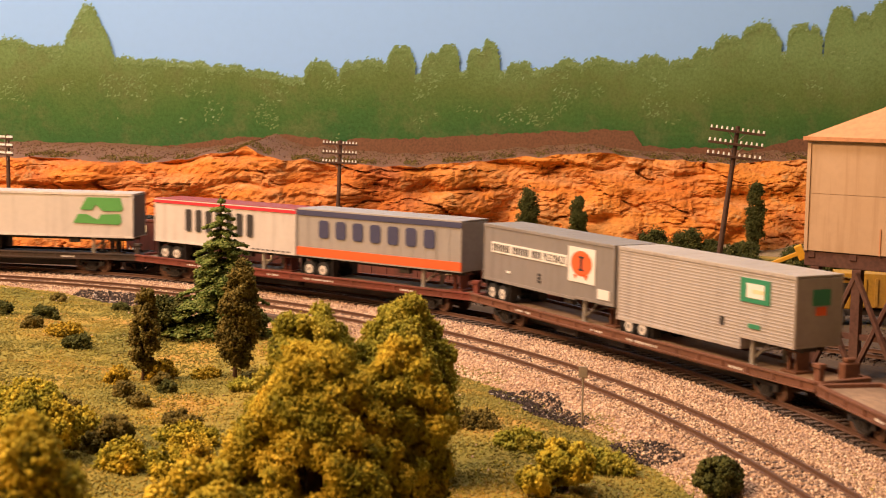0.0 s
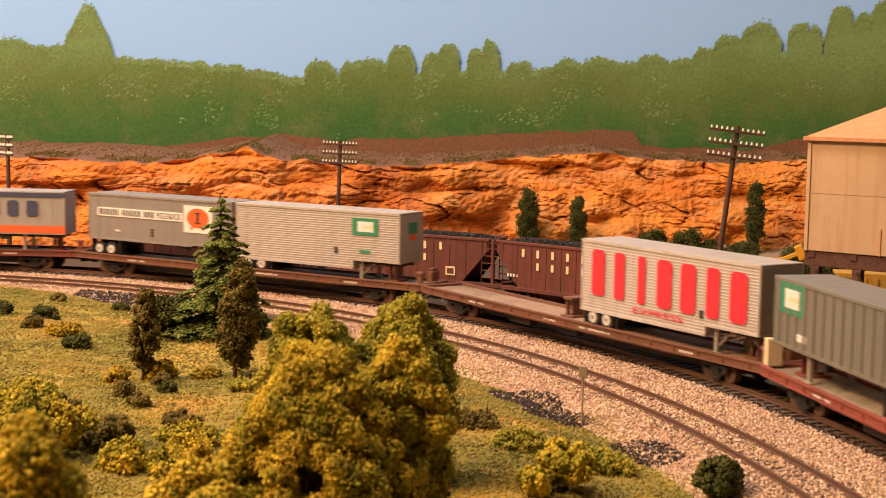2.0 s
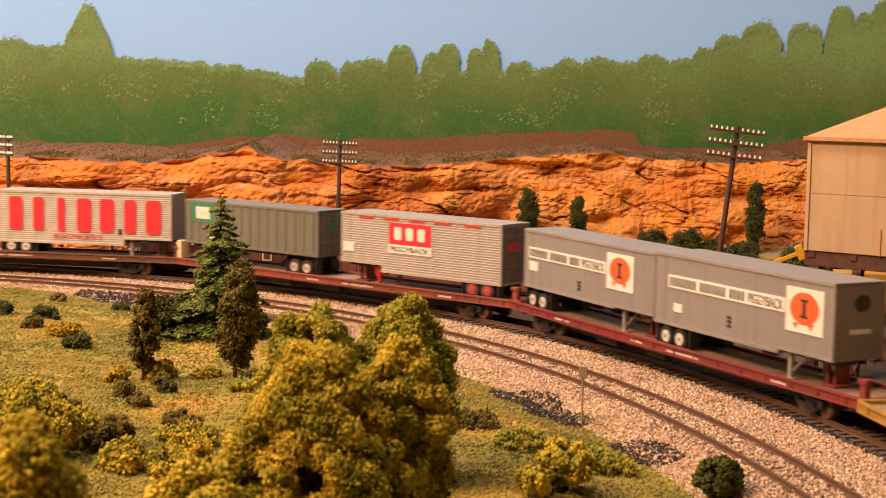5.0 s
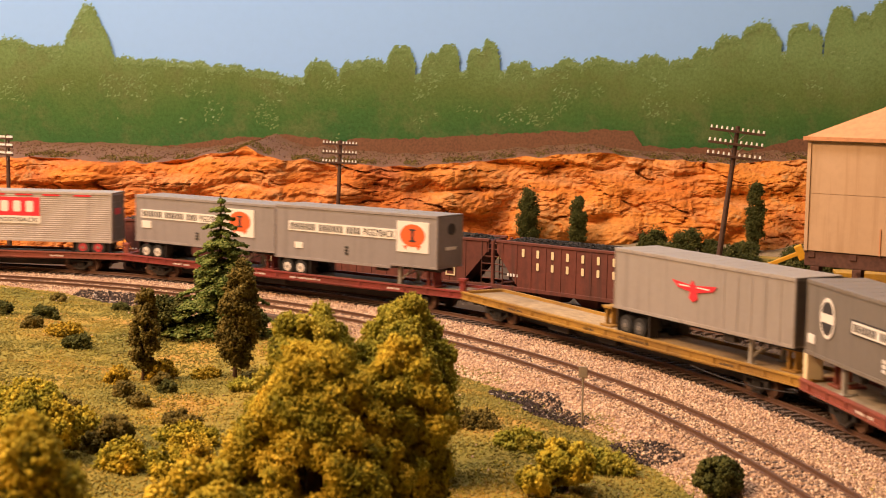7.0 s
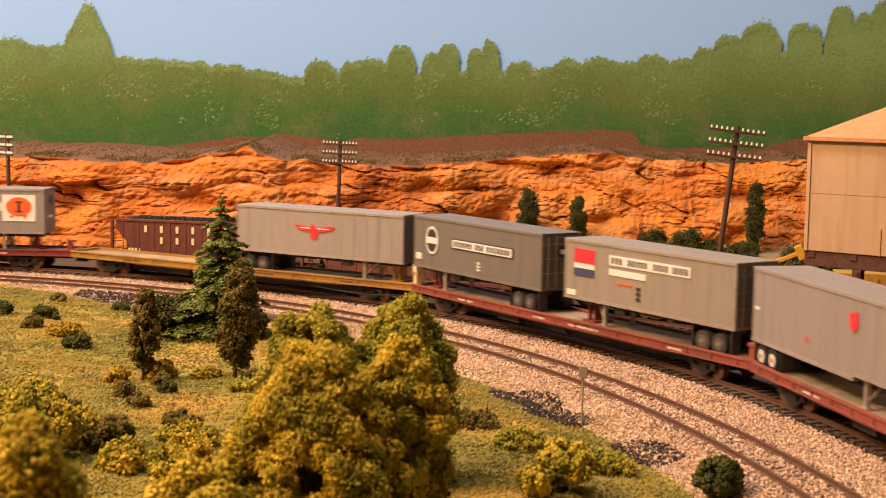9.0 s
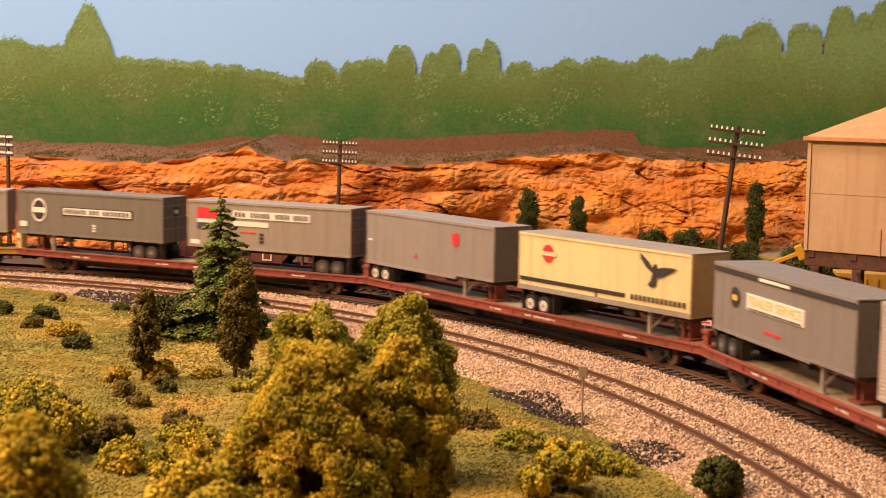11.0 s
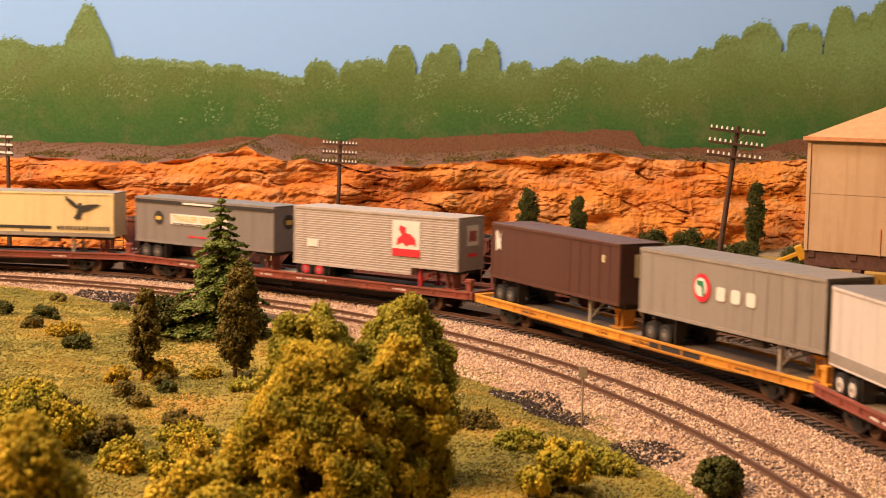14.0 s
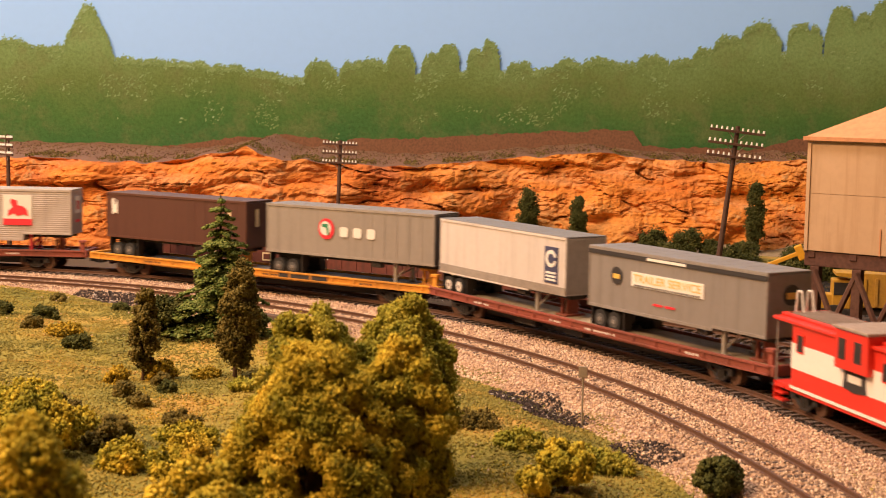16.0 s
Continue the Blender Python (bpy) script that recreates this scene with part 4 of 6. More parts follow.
def art_green_square(f0, f1, v0, v1, extra=()):
    def art(panel, marks, text, round_mark, shape, t):
        s = panel("sign_panel", f0, f1, v0, v1, "decal_green", lab="green square emblem")
        a, b, c, d = f0 + 0.22 * (f1 - f0), f1 - 0.18 * (f1 - f0), v0 + 0.2 * (v1 - v0), v1 - 0.2 * (v1 - v0)
        panel("emblem", a, b, c, d, "decal_white", s, 0.14)
        panel("emblem", a + 0.35 * (b - a), b, c + 0.35 * (d - c), c + 0.62 * (d - c), "decal_cream", s, 0.2)
        for a, b, c, d, m in extra:
            panel("marking", a, b, c, d, m)
    return art


def art_big_red(panel, marks, text, round_mark, shape, t):
    marks(0.045, 0.965, 0.13, 0.86, 7, "decal_red", widths=(1.0, 0.8, 0.55, 1.05, 1.05, 0.85, 1.1))
    text("EXPRESS", 0.33, 0.61, -0.02, 0.07, "decal_red")
    panel("marking", 0.70, 0.72, 0.10, 0.22, "decal_black")


def art_red_square(panel, marks, text, round_mark, shape, t):
    s = panel("sign_panel", 0.32, 0.58, 0.44, 0.86, "decal_red", lab="red square emblem")
    marks(0.34, 0.56, 0.53, 0.78, 3, "decal_white", s, 0.2)
    w = panel("sign_panel", 0.315, 0.585, 0.27, 0.44, "decal_white")
    text("PIGGYBACK", 0.33, 0.57, 0.31, 0.40, "decal_black", w, 0.18)
    for f in (0.12, 0.28, 0.44, 0.60, 0.78):
        panel("marking", f, f + 0.10, 0.905, 0.935, "decal_red")
    panel("placard", 0.02, 0.09, 0.22, 0.40, "decal_white")


def art_bird_red(panel, marks, text, round_mark, shape, t):
    b = shape([(0.36, 0.66), (0.46, 0.62), (0.475, 0.70), (0.49, 0.62), (0.61, 0.66), (0.585, 0.57), (0.50, 0.51), (0.505, 0.42), (0.48, 0.36), (0.455, 0.42), (0.465, 0.51), (0.39, 0.56)], "decal_red")
    panel("emblem", 0.40, 0.46, 0.585, 0.605, "decal_white", b, 0.26)
    panel("emblem", 0.50, 0.57, 0.585, 0.605, "decal_white", b, 0.26)


def art_oval(panel, marks, text, round_mark, shape, t):
    r = round_mark(0.16, 0.56, 0.052, 0.27, "decal_white")
    round_mark(0.16, 0.56, 0.042, 0.22, "decal_black", r, 0.3)
    p = panel("emblem", 0.115, 0.205, 0.50, 0.62, "decal_white", r, 0.36)
    s = panel("sign_panel", 0.32, 0.80, 0.47, 0.66, "decal_black")
    w = panel("sign_panel", 0.33, 0.79, 0.49, 0.64, "decal_white", s, 0.14)
    marks(0.34, 0.49, 0.515, 0.615, 7, "decal_black", w, 0.32)
    marks(0.51, 0.58, 0.515, 0.615, 3, "decal_black", w, 0.32)
    marks(0.60, 0.78, 0.515, 0.615, 7, "decal_black", w, 0.32)
    panel("placard", 0.02, 0.07, 0.16, 0.28, "decal_white")
    for v in (0.14, 0.2, 0.26):
        panel("marking", 0.53, 0.55, v, v + 0.04, "decal_white")


def art_flag(panel, marks, text, round_mark, shape, t):
    panel("emblem", 0.065, 0.195, 0.62, 0.85, "decal_red")
    panel("emblem", 0.065, 0.195, 0.53, 0.61, "decal_white")
    panel("emblem", 0.065, 0.195, 0.40, 0.52, "decal_blue")
    w = panel("sign_panel", 0.29, 0.76, 0.66, 0.82, "decal_white")
    marks(0.30, 0.37, 0.69, 0.79, 3, "decal_black", w, 0.18)
    marks(0.40, 0.52, 0.69, 0.79, 6, "decal_black", w, 0.18)
    marks(0.55, 0.64, 0.69, 0.79, 5, "decal_black", w, 0.18)
    marks(0.66, 0.75, 0.69, 0.79, 6, "decal_black", w, 0.18)
    panel("sign_panel", 0.29, 0.51, 0.50, 0.60, "decal_white")
    panel("marking", 0.335, 0.43, 0.37, 0.40, "decal_orange")
    panel("placard", 0.02, 0.08, 0.06, 0.15, "decal_white")
    for v in (0.16, 0.24, 0.32):
        panel("marking", 0.455, 0.48, v, v + 0.055, "decal_black")


def art_red_dots(panel, marks, text, round_mark, shape, t):
    shape([(0.40, 0.22), (0.415, 0.25), (0.41, 0.29), (0.42, 0.29), (0.42, 0.25), (0.435, 0.22)], "decal_red")
    shape([(0.70, 0.58), (0.695, 0.76), (0.745, 0.80), (0.75, 0.62), (0.725, 0.54)], "decal_red")
    panel("placard", 0.02, 0.05, 0.40, 0.44, "decal_white")


def art_black_bird(panel, marks, text, round_mark, shape, t):
    r = round_mark(0.19, 0.68, 0.036, 0.15, "decal_red")
    panel("emblem", 0.14, 0.24, 0.64, 0.71, "decal_cream", r, 0.26)
    shape([(0.73, 0.92), (0.735, 0.82), (0.765, 0.70), (0.80, 0.62), (0.79, 0.50), (0.775, 0.42), (0.80, 0.39), (0.82, 0.43), (0.825, 0.55), (0.86, 0.59), (0.93, 0.73), (0.90, 0.74), (0.855, 0.73), (0.825, 0.70), (0.82, 0.77), (0.805, 0.76), (0.80, 0.70), (0.775, 0.80)], "decal_black")
    panel("stripe", 0.01, 0.65, 0.16, 0.225, "decal_black")
    marks(0.68, 0.98, 0.15, 0.24, 13, "decal_black")
    panel("stripe", 0.0, 1.0, 0.0, 0.085, "skirt_grey")
    panel("marking", 0.48, 0.49, 0.08, 0.18, "decal_black")


def art_yellow_sign(panel, marks, text, round_mark, shape, t):
    panel("stripe", 0.0, 1.0, 0.87, 0.94, "decal_black", lift=0.12)
    panel("stripe", 0.36, 0.58, 0.885, 0.93, "decal_white", lift=0.2)
    r = round_mark(0.18, 0.55, 0.034, 0.15, "decal_black")
    panel("emblem", 0.16, 0.20, 0.50, 0.58, "decal_yellow", r, 0.3)
    w = panel("sign_panel", 0.27, 0.68, 0.42, 0.66, "decal_white")
    text("TRAILER SERVICE", 0.285, 0.665, 0.50, 0.63, "decal_yellow", w, 0.18)
    marks(0.285, 0.665, 0.425, 0.46, 30, "decal_black", w, 0.18)
    for f in (0.40, 0.47):
        panel("marking", f, f + 0.055, 0.16, 0.195, "decal_red")


def art_red_lion(panel, marks, text, round_mark, shape, t):
    w = panel("sign_panel", 0.62, 0.78, 0.20, 0.86, "decal_white", lab="white panel with a red emblem")
    panel("emblem", 0.62, 0.78, 0.20, 0.34, "decal_red", w, 0.14)
    shape([(0.645, 0.40), (0.65, 0.52), (0.675, 0.60), (0.66, 0.70), (0.665, 0.78), (0.70, 0.74), (0.70, 0.64), (0.73, 0.62), (0.755, 0.54), (0.76, 0.40), (0.735, 0.44), (0.70, 0.40), (0.68, 0.46)], "decal_red", w, 0.2)
    panel("placard", 0.09, 0.16, 0.22, 0.36, "decal_white")


def art_white_mark(panel, marks, text, round_mark, shape, t):
    shape([(0.045, 0.50), (0.04, 0.84), (0.06, 0.88), (0.065, 0.70), (0.085, 0.86), (0.085, 0.52), (0.07, 0.56)], "decal_white")
    panel("marking", 0.88, 0.895, 0.66, 0.78, "decal_cream")


def art_three_blocks(panel, marks, text, round_mark, shape, t):
    r = round_mark(0.375, 0.56, 0.048, 0.21, "decal_red")
    round_mark(0.37, 0.57, 0.033, 0.14, "decal_white", r, 0.28)
    shape([(0.35, 0.66), (0.385, 0.66), (0.395, 0.46), (0.385, 0.42), (0.375, 0.58), (0.35, 0.60)], "decal_green", r, 0.42)
    marks(0.44, 0.68, 0.42, 0.62, 3, "decal_white")


def art_blue_panel(panel, marks, text, round_mark, shape, t):
    s = panel("sign_panel", 0.85, 0.945, 0.18, 0.80, "decal_blue", lab="dark blue panel with a white ring")
    r = round_mark(0.897, 0.60, 0.038, 0.15, "decal_white", s, 0.2)
    round_mark(0.90, 0.60, 0.022, 0.085, "decal_blue", r, 0.36)
    panel("emblem", 0.91, 0.936, 0.57, 0.63, "decal_blue", r, 0.36)
    for v in (0.34, 0.28, 0.22):
        panel("lettering", 0.862, 0.932, v, v + 0.035, "decal_white", s, 0.2)
    panel("stripe", 0.0, 1.0, 0.0, 0.14, "skirt_grey", lift=0.06)


SILVER, GREY, WHITE = (0.47, 0.45, 0.43), (0.33, 0.31, 0.29), (0.78, 0.74, 0.70)
flatcar(0, "black", [(128, True)], "black weathered flatcar with one white trailer")
flatcar(1, "rust", [(-12, True), (128, True)], "red-brown weathered piggyback flatcar carrying two trailers")
flatcar(2, "brown", [(-16, True), (122, True)], "brown weathered piggyback flatcar carrying two grey trailers")
flatcar(3, "brown", [(-12, True), (132, True)], "brown flatcar with an empty front half of bare deck")
flatcar(4, "oxide", [(-128, True), (20, True)], "oxide red flatcar with a pale worn deck")
flatcar(5, "red", [(-16, True), (118, True)], "bright red flatcar carrying two grey trailers")
flatcar(6, "ochre", [(-12, True), (128, True)], "faded yellow flatcar with an empty front half")
flatcar(7, "oxide", [(-136, True), (18, True)], "oxide red flatcar with a pale worn deck")
flatcar(8, "oxide", [(-32, True), (126, True)], "oxide red piggyback flatcar carrying two trailers")
flatcar(9, "oxide", [(-22, True), (128, True)], "oxide red flatcar with a chalky deck edge")
flatcar(10, "orange", [(-16, True), (136, True)], "orange-yellow flatcar with a dark deck")
flatcar(11, "oxide", [(-22, True), (132, True)], "oxide red flatcar coupled ahead of the caboose")

trailer(0, 13, 145, "white smooth-sided trailer with a green emblem", WHITE, art=art_leaf, roof=(0.7, 0.66, 0.62), end=(0.10, 0.09, 0.085))
trailer(1, -131, 3, "white trailer with a red cap and black lettering", WHITE, roof=(0.42, 0.06, 0.05), art=art_redcap, top=60.5)
trailer(1, 4.5, 137, "silver trailer with an orange band and dark lettering", SILVER, skin="half", roof=(0.5, 0.5, 0.52), art=art_orange_band, top=61.5, end=(0.36, 0.36, 0.37))
trailer(2, -137, -3, "grey trailer with a white strip and orange disc", GREY, roof=(0.36, 0.34, 0.32), art=art_disc(0.07, 0.67, 0.68, 0.87, ((0.89, 0.97, 0.08, 0.24), (0.20, 0.23, 0.17, 0.21))), low=29)
trailer(2, 0, 133, "ribbed silver trailer with a green square emblem", (0.52, 0.48, 0.44), low=24.5, skin="rib", roof=(0.62, 0.58, 0.54), art=art_green_square(0.725, 0.875, 0.52, 0.86, ((0.62, 0.64, 0.12, 0.24, "decal_black"), (0.77, 0.83, 0.16, 0.22, "decal_green"))), badge=((-4, 6, 0.58, 0.80, "decal_green", False), (-2, 4, 0.44, 0.56, "decal_orange", False)))
trailer(3, 10, 143.5, "ribbed white trailer with huge red lettering", (0.60, 0.56, 0.52), low=25.2, skin="rib", roof=(0.62, 0.58, 0.54), art=art_big_red, top=63, end=(0.30, 0.28, 0.26))
trailer(4, -142, -12, "dull green-grey container trailer with vertical posts", (0.24, 0.24, 0.20), nose=-1, low=30.5, top=60.5, skin="post", roof=(0.27, 0.27, 0.25), art=art_green_square(0.05, 0.23, 0.50, 0.95, ((0.19, 0.25, 0.16, 0.26, "decal_white"),)), name="container_trailer", badge=((-3, 4, 0.62, 0.74, "decal_green", False),))
trailer(4, 8.5, 137.5, "ribbed silver trailer with a red square emblem", (0.52, 0.48, 0.45), nose=-1, low=25.8, skin="rib", roof=(0.5, 0.47, 0.45), rim="rim_red", art=art_red_square, end=(0.20, 0.17, 0.16), badge=((-8, 4, 0.50, 0.64, "decal_red", False),))
trailer(5, -136, -3.5, "grey trailer with a white strip and orange disc", (0.36, 0.34, 0.34), roof=(0.38, 0.36, 0.35), art=art_disc(0.045, 0.66, 0.67, 0.86, ((0.05, 0.12, 0.28, 0.44),)), low=29)
trailer(5, -3, 129, "warm grey trailer with a white strip and red disc", (0.40, 0.37, 0.32), roof=(0.42, 0.39, 0.35), art=art_disc(0.09, 0.76, 0.765, 0.95, ((0.13, 0.18, 0.16, 0.28),)), low=28, top=63, badge=((-3, 5, 0.62, 0.84, "decal_black", True), (-5, 6, 0.34, 0.40, "decal_white", False)))
trailer(6, 4.5, 138.5, "plain silver trailer with a red winged emblem", (0.44, 0.41, 0.38), skin="half", roof=(0.46, 0.43, 0.40), rim="rim_grey", art=art_bird_red, top=61, end=(0.15, 0.13, 0.12))
trailer(7, -150, -16, "dark grey trailer with a white oval and name strip", (0.23, 0.215, 0.19), nose=-1, roof=(0.27, 0.25, 0.23), rim="rim_grey", art=art_oval, end=(0.13, 0.12, 0.11), badge=((-3, 5, 0.56, 0.78, "decal_black", True), (-1, 3, 0.63, 0.71, "decal_white", False)))
trailer(7, 5, 136, "warm grey trailer with a striped flag emblem", (0.40, 0.36, 0.31), nose=-1, roof=(0.42, 0.38, 0.33), rim="rim_grey", art=art_flag, end=(0.16, 0.14, 0.13))
trailer(8, -154, -20, "plain grey trailer with small red markings", (0.38, 0.35, 0.33), roof=(0.4, 0.37, 0.35), art=art_red_dots, low=28, end=(0.2, 0.18, 0.17))
trailer(8, 3, 137, "cream yellow trailer with a black flying bird", (0.80, 0.66, 0.36), roof=(0.45, 0.40, 0.33), art=art_black_bird, end=(0.72, 0.58, 0.32))
trailer(9, -143, -10, "grey trailer with a black top band and pale sign", (0.31, 0.29, 0.28), roof=(0.3, 0.29, 0.28), rim="rim_grey", art=art_yellow_sign, top=61, low=29, end=(0.24, 0.22, 0.21), badge=((-4, 6, 0.48, 0.80, "decal_black", True), (-2, 4, 0.58, 0.68, "decal_yellow", False)))
trailer(9, 7.5, 140, "ribbed pale trailer with a red and white panel", (0.54, 0.49, 0.45), low=25.2, skin="rib", roof=(0.6, 0.55, 0.5), rim="rim_red", art=art_red_lion, top=63, end=(0.34, 0.31, 0.29), badge=((-5, 7, 0.46, 0.84, "decal_white", False), (-3, 5, 0.54, 0.74, "decal_red", False), (-4, 6, 0.26, 0.32, "decal_red", False)))
trailer(10, -135, -4, "chocolate brown container on a black chassis", (0.13, 0.055, 0.04), skin="half", roof=(0.16, 0.08, 0.06), rim="rim_grey", art=art_white_mark, low=31, step=31, top=63, name="container_trailer", badge=((-4, -1, 0.45, 0.82, "decal_cream", False),))
trailer(10, 13.5, 147.5, "grey container with a red emblem and white letters", (0.40, 0.37, 0.33), skin="half", roof=(0.34, 0.31, 0.28), rim="rim_grey", art=art_three_blocks, low=31, step=31, top=63.3, name="container_trailer", end=(0.10, 0.09, 0.085))
trailer(11, -139, -9, "white trailer with a dark blue panel", WHITE, roof=(0.30, 0.29, 0.28), art=art_blue_panel, low=29, end=(0.5, 0.47, 0.44))
trailer(11, 11.5, 144.5, "grey trailer with a black top band and yellow sign", (0.33, 0.31, 0.29), roof=(0.33, 0.31, 0.30), rim="rim_grey", art=art_yellow_sign, low=28.5, top=60.2, end=(0.26, 0.24, 0.23), badge=((-4, 6, 0.48, 0.80, "decal_black", True), (-2, 4, 0.58, 0.68, "decal_yellow", False)))


def caboose():
    """Bay window caboose in red and white."""
    red = M("caboose_red", (0.72, 0.035, 0.02), dark=0.9, rough=0.45, grime=0.2)
    grey = M("caboose_roof", (0.36, 0.29, 0.25), dark=0.7, rough=0.7, grime=0.4)
    c = thing("caboose", None, "red and white bay window caboose", "caboose")
    part("body", boxes((-46, 46, -14, 14, 15, 42), bevel=0.3), red, c)
    part("white_band", boxes((-46.1, 46.1, -14.15, 14.15, 23, 34)), MATS["decal_white"], c, "cream white band")
    part("white_line", boxes((-46.2, 46.2, -14.3, 14.3, 14.2, 15.4)), MATS["decal_white"], c)
    part("frame", boxes((-61, 61, -13.5, 13.5, 12.5, 15), (-50, 50, -4, 4, 9, 12.5), bevel=0.2), red, c)
    roof = part("roof", boxes((-62, 62, -15.2, 15.2, 42, 43.6), (-62, 62, -11, 11, 43.6, 45), bevel=0.4), red, c)
    tagged(part("running_board", boxes((-58, -8, -9, 9, 45, 45.3), (21, 58, -9, 9, 45, 45.3), *[(x, x + 0.7, -10, 10, 45.2, 45.6) for x in range(-57, -12, 4)]), grey, roof, "grey weathered roof top"), kind="stuff")
    part("bay", boxes((-6, 19, -17, 17, 31, 47), bevel=0.5), red, c, "red bay window")
    part("bay_roof", boxes((-7, 20, -17.8, 17.8, 47, 48.4), bevel=0.4), grey, c)
    for x in (-3, 9):
        part("window", boxes((x, x + 5.5, -17.2, -16.9, 35, 43.5), bevel=0.1), MATS["black_part"], c)
    for x in (-41, 26, 38):
        w = part("window", boxes((x, x + 5, -14.35, -14.1, 31, 38)), MATS["black_part"], c)
        part("window_frame", boxes((x - 0.5, x, -14.5, -14.1, 30.5, 38.5), (x + 5, x + 5.5, -14.5, -14.1, 30.5, 38.5), (x, x + 5, -14.5, -14.1, 38, 38.5), (x, x + 5, -14.5, -14.1, 30.5, 31)), red, w)
    e = part("emblem", outline([(-3, 33), (-1, 31), (6, 30), (13, 31), (15, 33), (14, 28), (15, 23), (6, 22), (-3, 23), (-2, 28)], -14.2), MATS["decal_black"], c, "black shield with a white bar")
    part("emblem_bar", boxes((1, 11, -14.5, -14.3, 26, 29)), MATS["decal_white"], e)
    for s in (-1, 1):
        part("steps", boxes(*[tuple(sorted((s * 52, s * 60))) + (y, y + 3.4, z, z + 0.8) for y in (-14.4, 11) for z in (7, 10, 13)], *[tuple(sorted((s * 59.4, s * 60.2))) + (y, y + 3.4, 6.5, 15) for y in (-14.4, 11)]), red, c)
        part("end_rail", rods(*[((s * 60, y, 15), (s * 60, y, 42), 0.5) for y in (-13.4, 13.4)], ((s * 60, -13.4, 25), (s * 60, 13.4, 25), 0.4), ((s * 60, -5, 15), (s * 60, -5, 25), 0.4), ((s * 60, 5, 15), (s * 60, 5, 25), 0.4)), MATS["steel_grey"], c)
        lad = []
        for y in (-4.5, 0.5, ):
            lad += [((s * 61.5, y, 42), (s * 60, y, 54), 0.45), ((s * 60, y, 54), (s * 56.5, y, 54.5), 0.45), ((s * 56.5, y, 54.5), (s * 54, y, 45), 0.45)]
        part("ladder_rail", rods(*lad), MATS["decal_white"], c, "white curved ladder rails")
        part("coupler", boxes(tuple(sorted((s * 60, s * 67))) + (-1.6, 1.6, 10, 13), bevel=0.3), MATS["black_part"], c)
        add_truck(c, 12, 38.0, s)
    part("smoke_stack", rods(((24, 4, 46), (24, 4, 55), 1.8), ((24, 4, 55), (24, 4, 56), 2.6), n=14), MATS["black_part"], c)
    MOVERS.append((c, 12, None, 38.0))


caboose()


# ---- hoppers on the siding ----
HOPPER_RED = M("hopper_red", (0.155, 0.042, 0.028), dark=0.75, scale=60, rough=0.7, grime=0.6, grime_colour=(0.05, 0.025, 0.02), streak=0.7)


